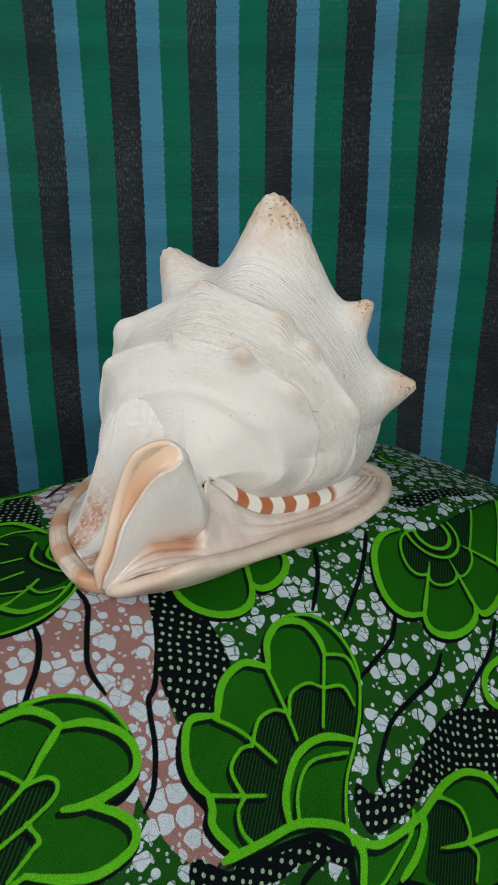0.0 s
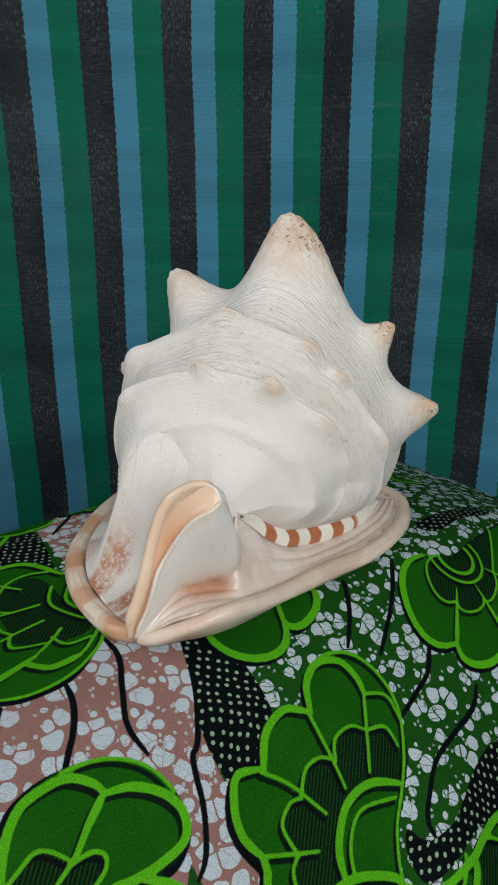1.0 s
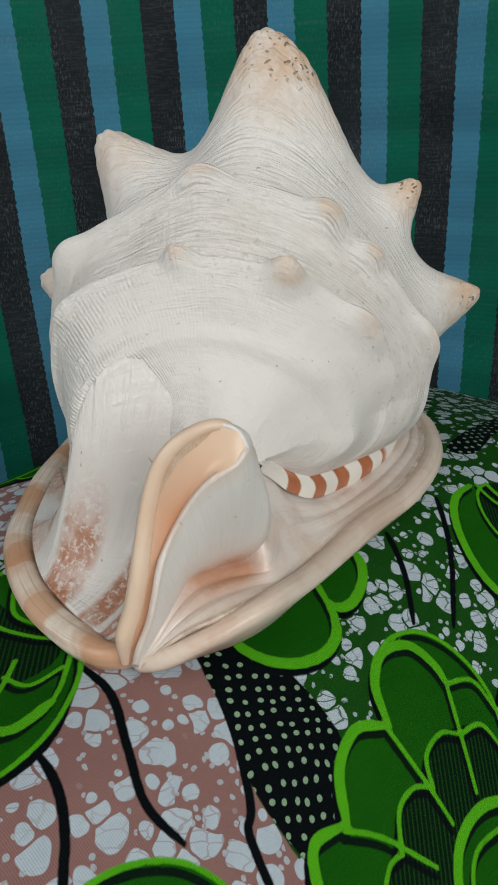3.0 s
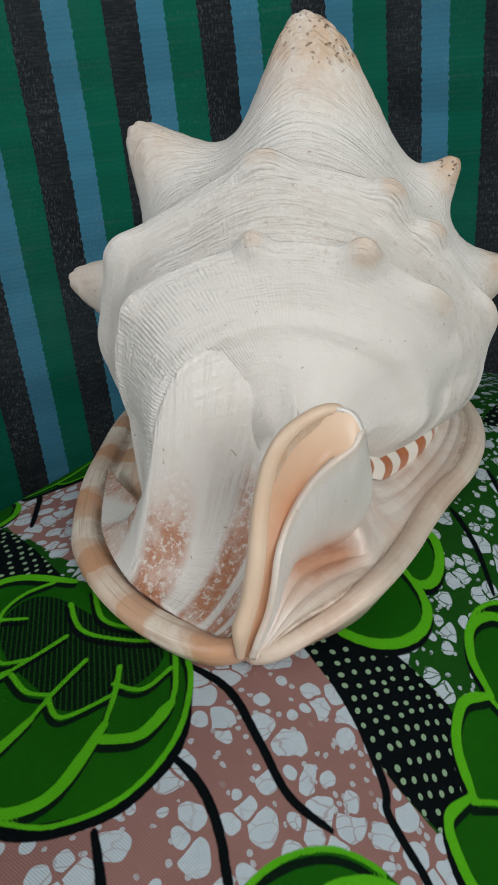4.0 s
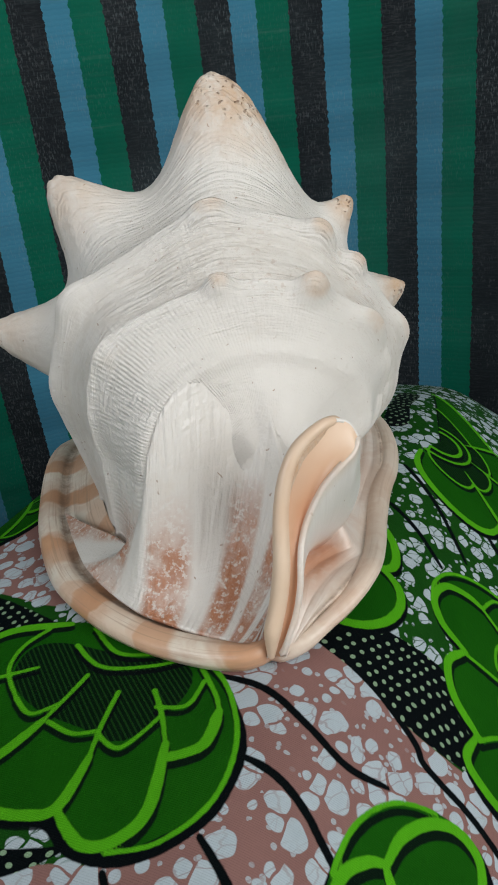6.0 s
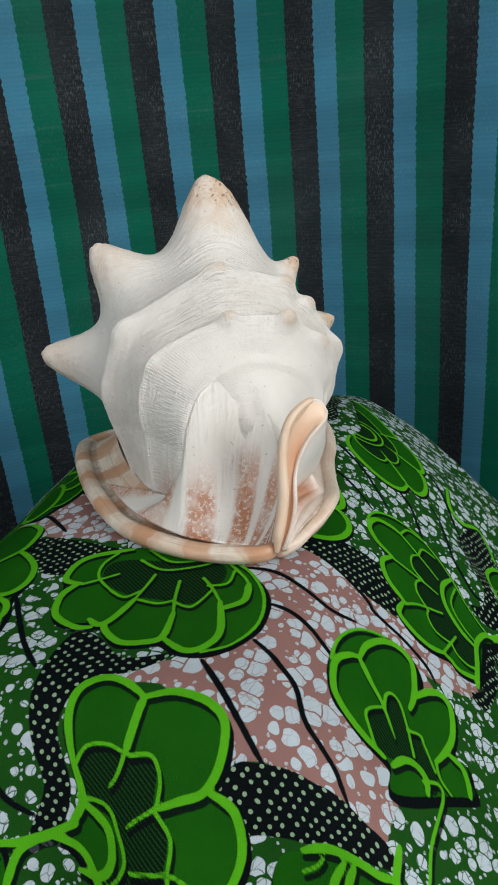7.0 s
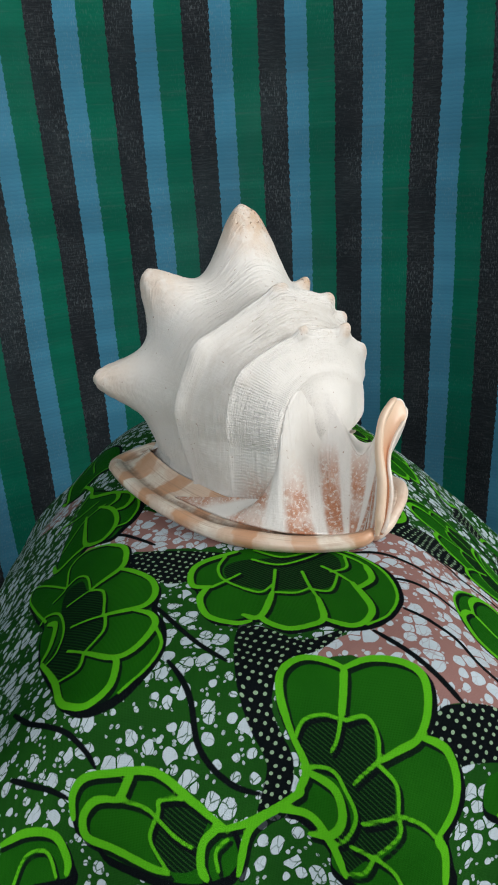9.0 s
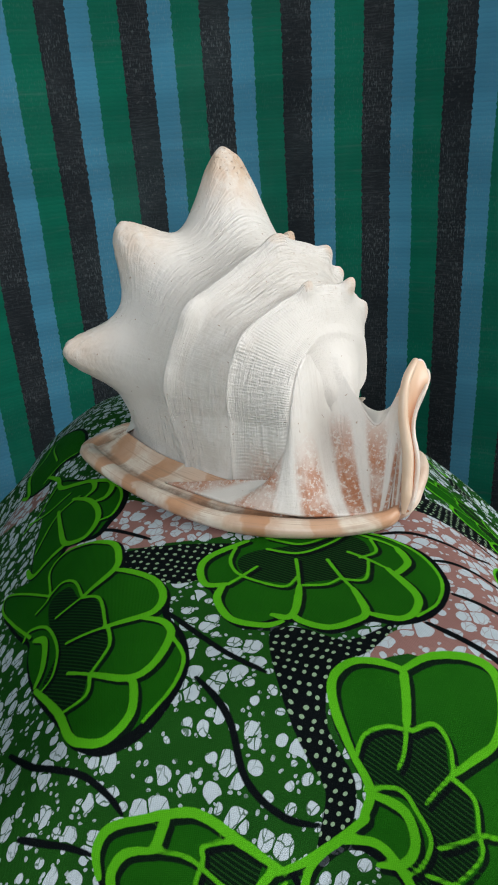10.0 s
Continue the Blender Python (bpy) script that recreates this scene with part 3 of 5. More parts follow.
def cloth_material():
    n = Nodes("wax_print_cotton")
    v = n.join(n.attr("pu"), n.attr("pv"))
    line, vein_d, petal, heart, pink_d, dots, halo, under = (n.attr(k) for k in ("line", "vein", "petal", "heart", "pink", "dots", "halo", "shade"))
    wob = n.math("MULTIPLY", n.math("SUBTRACT", n.noise(v, 260, 2), 0.5), 0.0006)
    on = lambda d, soft_w=0.0004: n.math("SUBTRACT", 1.0, n.step(n.math("ADD", d, wob), -soft_w, soft_w))
    # crackled white spots on the ground
    vw = n.warp(v, 70, 0.006)
    big = n.voronoi(vw, 100, "DISTANCE_TO_EDGE", 0.9)
    cell = n.voronoi(vw, 100, "F1", 0.9)
    on_rose = on(pink_d)
    size = n.math("MULTIPLY", n.step(cell.outputs["Color"], 0.1, 1.0), 0.40)
    blob = n.step(n.math("SUBTRACT", n.math("SUBTRACT", n.math("ADD", 0.50, n.math("MULTIPLY", on_rose, 0.05)), size), cell.outputs["Distance"]), -0.02, 0.03)
    gap = n.step(big.outputs["Distance"], 0.030, 0.060)
    spots = n.math("MULTIPLY", blob, gap)
    small = n.voronoi(n.warp(v, 90, 0.004), 330, "F1", 1.0)
    keep = n.step(small.outputs["Color"], 0.72, 0.73)
    tiny = n.math("MULTIPLY", n.math("SUBTRACT", 1.0, n.step(small.outputs["Distance"], 0.26, 0.36)), keep)
    spots = n.math("MAXIMUM", spots, n.math("MULTIPLY", tiny, 0.75))
    # hairline breaks in the wax let the ground through
    skew = n.join(n.math("MULTIPLY", n.noise_free(v, (0.8, 0.6)), 0.55), n.noise_free(v, (-0.6, 0.8)))
    crack = n.voronoi(n.warp(skew, 130, 0.006), 230, "DISTANCE_TO_EDGE", 1.0)
    hair = n.math("MULTIPLY", n.math("SUBTRACT", 1.0, n.step(crack.outputs["Distance"], 0.02, 0.085)), n.step(n.noise(v, 35, 3), 0.38, 0.58))
    spots = n.math("MULTIPLY", spots, n.math("SUBTRACT", 1.0, n.math("MULTIPLY", hair, n.step(on_rose, 0.0, 1.0, 0.85, 0.45))))
    white = n.mix(n.noise(v, 120, 3), (0.40, 0.475, 0.53), (0.50, 0.575, 0.63))
    ground = n.mix(n.noise(v, 40, 3), (0.006, 0.050, 0.006), (0.012, 0.080, 0.008))
    rose = n.mix(n.noise(v, 30, 4), (0.230, 0.120, 0.108), (0.305, 0.165, 0.150))
    c = n.mix(on(pink_d), ground, rose)
    c = n.mix(spots, c, white)
    ink = (0.0022, 0.0035, 0.005)
    c = n.mix(on(vein_d), c, ink)
    # black bands with rows of small dots
    vd = n.warp(n.join(n.noise_free(v, (0.86, 0.50)), n.noise_free(v, (-0.50, 0.86))), 25, 0.010)
    lattice = n.voronoi(vd, 205, "F1", 0.30)
    pip = n.math("SUBTRACT", 1.0, n.step(lattice.outputs["Distance"], 0.17, 0.25))
    band = n.mix(pip, ink, (0.24, 0.36, 0.23))
    c = n.mix(on(dots), c, band)
    # flowers
    c = n.mix(on(halo), c, ink)
    leaf = n.mix(n.noise(v, 22, 4), (0.003, 0.058, 0.002), (0.012, 0.118, 0.004))
    c = n.mix(on(petal), c, leaf)
    shade = on(n.math("SUBTRACT", under, 0.0003))
    hatch = n.math("SINE", n.math("MULTIPLY", n.noise_free(v, (0.75, 0.66)), 2 * math.pi / 0.0019))
    hearts = n.mix(n.math("MULTIPLY", n.step(hatch, 0.25, 0.6), 0.6), (0.002, 0.012, 0.004), (0.012, 0.062, 0.010))
    c = n.mix(on(heart), c, hearts)
    c = n.mix(n.math("MULTIPLY", shade, 0.92), c, ink)
    bright = n.mix(n.noise(v, 55, 3), (0.062, 0.335, 0.007), (0.100, 0.435, 0.012))
    c = n.mix(on(line), c, bright)
    c = n.mix(n.math("MULTIPLY", n.noise(v, 900, 2), 0.22), c, n.mix(0.5, c, (0.02, 0.03, 0.02)))
    thread = n.math("ADD", n.math("SINE", n.math("MULTIPLY", n.noise_free(v, (1, 0)), 2 * math.pi / 0.00075)), n.math("SINE", n.math("MULTIPLY", n.noise_free(v, (0, 1)), 2 * math.pi / 0.00075)))
    height = n.math("ADD", n.math("MULTIPLY", thread, 0.3), n.math("MULTIPLY", n.noise(v, 45, 3), 1.2))
    return n.finish(c, 0.62, height, 0.22, 0.0006, Specular_IOR_Level=0.02)


def along(self, vec, way):
    """The coordinate of vec along a direction of the plan."""
    n = self.tree.nodes.new("ShaderNodeVectorMath")
    n.operation = "DOT_PRODUCT"
    self.put(n.inputs[0], vec)
    n.inputs[1].default_value = (*way, 0)
    return n.outputs["Value"]


Nodes.noise_free = along


def printed_cloth():
    nl, ne = 860, 740
    l, e = np.meshgrid(np.linspace(-0.345, 0.42, nl), np.linspace(-0.345, 0.29, ne))
    x, y = (0.8 * l + 0.6 * e).ravel(), (0.6 * l - 0.8 * e).ravel()
    z = cloth_height(x, y)
    lf, ef = l.ravel(), e.ravel()
    # soft folds low down the sides
    low = np.clip((0.565 - z) / 0.08, 0, 1)
    z = z + low * (0.0035 * np.sin(lf * 52 + 6 * ef) + 0.003 * np.sin((lf + ef) * 80))
    z = z + 0.0008 * np.sin(lf * 37 + 1.0) * np.sin(ef * 43 + 0.4)
    P = laid(x, y)
    hang = np.clip((0.588 - z) / 0.06, 0, 1) * np.clip((-lf - 0.21) / 0.03, 0, 1)
    fold = 0.006 * hang * np.cos(2 * math.pi * (ef - 0.07) / 0.105)
    x, y = x + 0.8 * fold, y + 0.6 * fold
    attrs = {
        "line": line_distance(P, GREEN_LINES), "vein": line_distance(P, VEINS), "petal": field_distance(P, PETALS), "heart": field_distance(P, HEARTS),
        "pink": field_distance(P, PINKS), "dots": field_distance(P, DOTTED), "shade": line_distance(P + SHADOW, GREEN_LINES), "pu": P[:, 0], "pv": P[:, 1], "halo": field_distance(P + SHADOW, PETALS) - 0.0022}
    ob = mesh_from("printed_cloth", np.stack([x, y, z], 1), grid_faces(nl, ne, flip=True), cloth_material(), attrs=attrs)
    return tagged(ob, "green wax-print cotton cloth with shell-shaped flowers draped over the seat", "cloth")


printed_cloth()


def seat():
    """The padded seat under the cloth, on four legs."""
    top = tagged(new("stool"), "plain padded stool hidden under the printed cloth", "stool")
    n = Nodes("stool_foam")
    foam = n.finish(n.mix(n.noise(n.coords(), 20), (0.3, 0.28, 0.24), (0.36, 0.33, 0.28)), 0.9)
    k = Nodes("stool_wood")
    wood = k.finish(k.mix(k.noise(k.coords("Object", (4, 4, 60)), 8), (0.16, 0.09, 0.05), (0.26, 0.15, 0.08)), 0.6)
    nl, ne = 40, 36
    l, e = np.meshgrid(np.linspace(-0.225, 0.34, nl), np.linspace(-0.22, 0.17, ne))
    x, y = (0.8 * l + 0.6 * e).ravel(), (0.6 * l - 0.8 * e).ravel()
    z = cloth_height(x, y) - 0.012
    v = np.concatenate([np.stack([x, y, z], 1), np.stack([x, y, np.full_like(z, 0.40)], 1)])
    m = nl * ne
    f = grid_faces(nl, ne, flip=True) + [tuple(m + i for i in q) for q in grid_faces(nl, ne)]
    edge = list(range(nl)) + [nl * j + nl - 1 for j in range(1, ne)] + [m - 2 - i for i in range(nl - 1)] + [nl * j for j in range(ne - 2, 0, -1)]
    f += [(a, b, b + m, a + m) for a, b in zip(edge, edge[1:] + edge[:1])]
    mesh_from("cushion", v, f, foam, top)
    for sl in (-0.2, 0.28):
        for se in (-0.17, 0.12):
            q = box("leg", (0.8 * sl + 0.6 * se - 0.02, 0.6 * sl - 0.8 * se - 0.02, 0.0), (0.8 * sl + 0.6 * se + 0.02, 0.6 * sl - 0.8 * se + 0.02, 0.405), wood, "")
            q.parent = top


seat()

# ---- the helmet shell ----
AX, RT, TOP = np.array([-0.41, -0.9121, 0]), np.array([0.9121, -0.41, 0]), 0.6035


def place(s, u, h):
    """From the shell's own axis, right and up to the world."""
    s, u, h = (np.asarray(k, float) for k in (s, u, h))
    return s[..., None] * AX + u[..., None] * RT + (h + TOP)[..., None] * np.array([0, 0, 1.0])


def shell_white(name, gloss=0.5, relief=0.70, specks=0.75, pitted=1.0, belted=0.0, lined=0.01):
    n = Nodes(name)
    v = n.coords()
    a, b = n.attr("along"), n.attr("round")
    base = n.mix(n.noise(v, 14, 5, 0.6), (0.705, 0.661, 0.612), (0.828, 0.797, 0.766))
    stain = n.step(n.noise(v, 26, 5, 0.65), 0.60, 0.80)
    base = n.mix(n.math("MULTIPLY", stain, 0.45), base, (0.66, 0.53, 0.42))
    # brownish patina and painted valley shade: a greyer belt between the second and third row of knobs, and behind the
    # second
    belt = n.math("MULTIPLY", n.step(a, 0.003, 0.012), n.math("SUBTRACT", 1.0, n.step(a, 0.027, 0.035)))
    belt = n.math("MAXIMUM", belt, n.math("MULTIPLY", n.math("MULTIPLY", n.step(a, -0.040, -0.028), n.math("SUBTRACT", 1.0, n.step(a, -0.010, -0.003))), 0.6))
    base = n.mix(n.math("MULTIPLY", belt, n.math("MULTIPLY", n.step(n.noise(n.join(n.math("MULTIPLY", a, 240.0), n.math("MULTIPLY", b, 60.0)), 1.0, 4, 0.65), 0.35, 0.65, 0.05, 0.30), belted)), base, (0.50, 0.43, 0.36))
    speck = n.voronoi(n.warp(v, 120, 0.01), 170, "F1", 1.0, False)
    keep = n.step(speck.outputs["Color"], 0.48, 0.60)
    dot = n.math("MULTIPLY", n.math("SUBTRACT", 1.0, n.step(speck.outputs["Distance"], 0.04, 0.13)), keep)
    base = n.mix(n.math("MULTIPLY", dot, 0.7), base, (0.30, 0.16, 0.08))
    base = n.mix(n.math("MULTIPLY", n.attr("tan"), n.step(n.noise(v, 75, 5, 0.7), 0.30, 0.62, 0.25, 1.0)), base, n.mix(n.noise(v, 60, 4), (0.50, 0.27, 0.13), (0.70, 0.49, 0.31)))
    # brown dashes left in the growth lines of the worn side
    dash = n.step(n.noise(n.join(n.math("MULTIPLY", a, 520.0), n.math("MULTIPLY", b, 210.0), 7.7), 1.0, 2, 0.6), 0.60, 0.68)
    where = n.math("MULTIPLY", n.step(n.noise(n.warp(v, 40, 0.02), 34, 3, 0.6), 0.42, 0.58), n.step(b, 0.120, 0.175, 1.0, 0.12))
    where = n.math("MULTIPLY", where, n.math("MULTIPLY", n.step(a, -0.075, -0.045), n.step(a, 0.036, 0.055, 1.0, 0.25)))
    base = n.mix(n.math("MULTIPLY", n.math("MULTIPLY", dash, where), 0.26 * belted), base, (0.36, 0.20, 0.11))
    pit = n.voronoi(n.warp(v, 150, 0.012), 380, "F1", 1.0, False)
    pits = n.math("MULTIPLY", n.math("SUBTRACT", 1.0, n.step(pit.outputs["Distance"], 0.15, 0.38)), n.step(pit.outputs["Color"], 0.5, 0.55))
    pits = n.math("MULTIPLY", pits, n.step(n.attr("tan"), 0.50, 0.85, 0.0, pitted))
    base = n.mix(n.math("MULTIPLY", pits, 0.75), base, (0.22, 0.11, 0.05))
    patch = n.step(n.noise(n.warp(v, 60, 0.012), 42, 5, 0.7), 0.36, 0.60)
    grain = n.step(n.noise(v, 420, 3, 0.7), 0.36, 0.50, 1.0 - specks, 1.0)
    rusty = n.mix(n.noise(v, 80, 4), (0.36, 0.130, 0.062), (0.56, 0.255, 0.140))
    base = n.mix(n.math("MULTIPLY", n.attr("rust"), n.math("MULTIPLY", n.math("ADD", n.math("MULTIPLY", patch, 0.6), 0.4), grain)), base, rusty)
    # growth lines run along the whorl, crossed by finer spiral threads
    g1 = n.noise(n.join(n.math("MULTIPLY", a, 620.0), n.math("MULTIPLY", b, 36.0)), 1.0, 3, 0.6, distortion=0.4)
    g2 = n.noise(n.join(n.math("MULTIPLY", a, 170.0), n.math("MULTIPLY", b, 560.0)), 1.0, 2, 0.5, distortion=0.3)
    fade = n.step(n.noise(v, 11, 2), 0.34, 0.62, 0.25, 1.0)
    # the young whorl in front is worn smooth
    fade = n.math("MULTIPLY", fade, n.math("MAXIMUM", n.step(a, 0.036, 0.046, 1.0, 1.0 - 0.62 * belted), n.step(b, 0.205, 0.235)))
    thread = n.math("SINE", n.math("ADD", n.math("MULTIPLY", a, 2 * math.pi / 0.0013), n.math("MULTIPLY", n.noise(v, 55, 3), 9.0)))
    across = n.math("MULTIPLY", n.math("SINE", n.math("ADD", n.math("MULTIPLY", b, 2 * math.pi / 0.0019), n.math("MULTIPLY", n.noise(v, 60, 3), 8.0))), n.step(b, 0.225, 0.31))
    g1 = n.math("ADD", g1, n.math("MULTIPLY", n.math("ADD", thread, n.math("MULTIPLY", across, 0.8)), n.math("MULTIPLY", n.step(n.noise(v, 24, 3), 0.35, 0.65, 0.01, 0.070 * belted + lined), n.step(n.noise(v, 150, 2), 0.36, 0.60))))
    ray = n.math("SINE", n.math("ADD", n.math("MULTIPLY", b, 2 * math.pi / 0.0024), n.math("ADD", n.math("MULTIPLY", a, 420.0), n.math("MULTIPLY", n.noise(v, 70, 3), 9.0))))
    ray = n.math("MULTIPLY", ray, n.math("MULTIPLY", n.step(a, 0.034, 0.044), n.step(b, 0.13, 0.22, 0.15, 1.0)))
    ray = n.math("MULTIPLY", ray, n.step(n.noise(v, 110, 2), 0.34, 0.58, 0.0, 0.07 * belted))
    h = n.math("ADD", n.math("ADD", n.math("MULTIPLY", g1, fade), ray), n.math("ADD", n.math("MULTIPLY", n.math("MULTIPLY", g2, 0.34), fade), n.math("MULTIPLY", n.noise(v, 240, 3), 0.35)))
    base = n.mix(n.math("MULTIPLY", n.step(n.math("MULTIPLY", g1, fade), 0.25, 0.40, 1.0, 0.0), 0.11), base, (0.50, 0.46, 0.41))
    h = n.math("SUBTRACT", h, n.math("MULTIPLY", pits, 0.8))
    return n.finish(base, gloss, h, relief, 0.0022)


BODY_MAT = shell_white("shell_chalky", gloss=0.55, relief=0.82, belted=1.0)


def shell_lip(name):
    n = Nodes(name)
    v = n.coords()
    k = n.attr("along")
    across = n.attr("round")
    wob = n.math("MULTIPLY", n.math("SUBTRACT", n.noise(v, 30, 3), 0.5), 0.045)
    band = n.step(n.noise(n.join(n.math("MULTIPLY", n.math("ADD", k, wob), 38.0), n.math("MULTIPLY", across, 30.0), 4.3), 1.0, 2, 0.6), 0.42, 0.58)
    tide = n.math("SINE", n.math("ADD", n.math("MULTIPLY", n.math("ADD", k, wob), 2 * math.pi / 0.047), n.math("MULTIPLY", n.noise(v, 16, 2), 5.0)))
    band = n.math("MAXIMUM", n.math("MULTIPLY", band, 0.55), n.step(tide, -0.1, 0.6))
    cream = n.mix(n.noise(v, 30, 4), (0.76, 0.64, 0.52), (0.86, 0.80, 0.71))
    brown = n.mix(n.noise(v, 50, 4), (0.52, 0.24, 0.12), (0.68, 0.41, 0.25))
    pale = n.mix(n.noise(v, 45, 5, 0.65), (0.68, 0.53, 0.42), (0.80, 0.71, 0.62))
    c = n.mix(n.math("MULTIPLY", band, n.step(n.noise(v, 25, 3), 0.3, 0.62, 0.65, 1.0)), cream, brown)
    pale = n.mix(n.step(across, 0.010, 0.020), pale, n.mix(n.noise(v, 45, 5, 0.65), (0.73, 0.62, 0.54), (0.84, 0.78, 0.73)))
    c = n.mix(n.attr("shield"), c, pale)
    streak = n.noise(n.join(n.math("MULTIPLY", k, 18.0), n.math("MULTIPLY", across, 750.0)), 1.0, 3)
    c = n.mix(n.math("MULTIPLY", n.step(streak, 0.52, 0.66), n.step(n.attr("shield"), 0.0, 1.0, 0.5, 0.2)), c, (0.42, 0.27, 0.18))
    c = n.mix(n.math("MULTIPLY", n.attr("rust"), n.step(n.noise(v, 70, 4, 0.65), 0.28, 0.62, 0.25, 0.9)), c, n.mix(streak, (0.46, 0.18, 0.09), (0.62, 0.36, 0.23)))
    mottle = n.step(n.noise(n.warp(v, 40, 0.02), 30, 5, 0.7), 0.44, 0.64)
    c = n.mix(n.math("MULTIPLY", mottle, n.step(n.attr("shield"), 0.0, 1.0, 0.40, 0.28)), c, (0.50, 0.26, 0.15))
    groove = n.math("MULTIPLY", n.step(across, 0.0098, 0.0122), n.math("SUBTRACT", 1.0, n.step(across, 0.0150, 0.0185)))
    c = n.mix(n.math("MULTIPLY", n.math("MULTIPLY", groove, n.math("SUBTRACT", 1.0, n.attr("shield"))), n.step(n.noise(v, 90, 4, 0.7), 0.35, 0.65, 0.1, 0.75)), c, (0.24, 0.14, 0.09))
    seam = n.math("MULTIPLY", n.step(across, 0.0095, 0.0110), n.math("SUBTRACT", 1.0, n.step(across, 0.0122, 0.0140)))
    c = n.mix(n.math("MULTIPLY", n.math("MULTIPLY", seam, n.attr("shield")), n.step(n.noise(v, 70, 4, 0.7), 0.40, 0.62, 0.0, 0.7)), c, (0.28, 0.18, 0.12))
    h = n.math("ADD", n.math("MULTIPLY", streak, 0.6), n.noise(v, 120, 3))
    return n.finish(c, 0.36, h, 0.22, 0.001)


LIP_MAT = shell_lip("shell_lip")
shell = tagged(new("seashell"), "large white horned helmet shell with orange-brown lip resting on printed cloth", "seashell")

# the whorl's cross-sections from the hidden spire to the canal, by angle round the axis: 0 is the side of the teeth, 90 the top
AXIS_H = 0.055
ANGLES = np.array([0, 16, 32, 48, 63, 78, 95, 116, 138, 160, 180.0])
ROW_1 = np.array([-0.082, -0.080, -0.0765, -0.0735, -0.070, -0.067, -0.065, -0.067, -0.0695, -0.0725, -0.074])
ROW_2 = np.array([-0.026, -0.0205, -0.015, -0.011, -0.006, -0.001, 0.0008, -0.001, -0.0045, -0.010, -0.014])
ROW_3 = np.array([-0.001, 0.004, 0.010, 0.018, 0.0242, 0.0275, 0.0288, 0.0292, 0.0284, 0.0262, 0.024])
ROW_4 = np.array([0.022, 0.0245, 0.0290, 0.0325, 0.0345, 0.0360, 0.0385, 0.0440, 0.0495, 0.0535, 0.0555])
R_1 = np.array([0.080, 0.084, 0.086, 0.088, 0.091, 0.094, 0.095, 0.091, 0.090, 0.088, 0.083])
R_2 = np.array([0.082, 0.0845, 0.0835, 0.0840, 0.0885, 0.0910, 0.0940, 0.0915, 0.0950, 0.0915, 0.085])
R_3 = np.array([0.065, 0.0690, 0.0695, 0.0690, 0.0675, 0.0680, 0.0685, 0.0705, 0.0760, 0.0725, 0.067])
R_4 = np.array([0.050, 0.0490, 0.0470, 0.0450, 0.0430, 0.0420, 0.0425, 0.0455, 0.0480, 0.0487, 0.048])
DROP = np.interp(ANGLES, (0, 40, 70, 110, 180), (0.004, 0.007, 0.0115, 0.0110, 0.0065))
INNER = np.interp(ANGLES, (0, 63, 80, 95, 116, 138, 180), (0.0030, 0.0034, 0.0018, -0.0012, -0.0036, -0.0050, -0.0050))
STEP = np.interp(ANGLES, (0, 95, 130, 180), (0.0, 0.25, 1.0, 1.0))
# station, radius, length along the surface, width of the foot on the far side
SECTIONS = [
    (ROW_1 * 0.2 - 0.122, R_1 * 0.20, -0.150, 0.020), (ROW_1 * 0.4 - 0.094, R_1 * 0.52, -0.122, 0.048), (ROW_1 * 0.7 - 0.060, R_1 * 0.78, -0.103, 0.060), (ROW_1 - 0.020, R_1 - 0.010, -0.088, 0.067),
    (ROW_1, R_1, -0.066, 0.072), (ROW_1 * 0.62 + ROW_2 * 0.38, R_1 * 0.55 + R_2 * 0.45 - 0.004, -0.040, 0.0740), (ROW_2 - 0.0085, R_2 - 0.0105, -0.013, 0.0735),
    (ROW_2 - 0.0038, R_2 - 0.0058, -0.006, 0.0745), (ROW_2 - 0.0012, R_2 + 0.0008, -0.001, 0.0755), (ROW_2 + 0.0012, R_2 - 0.0010, 0.002, 0.0750), (ROW_2 + 0.0062, R_2 - DROP, 0.013, 0.0735), (ROW_2 * 0.35 + ROW_3 * 0.65, R_2 * 0.3 + R_3 * 0.7 - DROP * 0.52, 0.024, 0.0715),
    (ROW_3 - 0.0042, R_3 - 0.0064, 0.0315, 0.0680), (ROW_3 - 0.0022, R_3 - 0.0040, 0.0340, 0.0680), (ROW_3 - 0.0006, R_3 + 0.0018, 0.0365, 0.0685), (ROW_3 + 0.0014, R_3 - 0.0016, 0.040, 0.0670), (ROW_3 * 0.55 + ROW_4 * 0.45 + 0.0005, R_3 * 0.5 + R_4 * 0.5 + 0.0005, 0.053, 0.0625),
    (ROW_4 - 0.0022 - 0.0008 * STEP, R_4 + 0.0045, 0.063, 0.0590), (ROW_4 - 0.0004, R_4 + 0.0014 + 0.0005 * STEP, 0.0655, 0.0580), (ROW_4 + 0.0004, R_4 - 0.0003, 0.067, 0.0570), (ROW_4 + 0.0017 - 0.0030 * STEP, R_4 - 0.0048, 0.0715, 0.0550),
    (ROW_4 * 0.6 + 0.0205 + INNER, R_4 * 0.60, 0.083, 0.046), (ROW_4 * 0.3 + 0.0395 + INNER, R_4 * 0.28, 0.096, 0.030), (ROW_4 * 0.1 + 0.0540, R_4 * 0.004, 0.106, 0.020)]
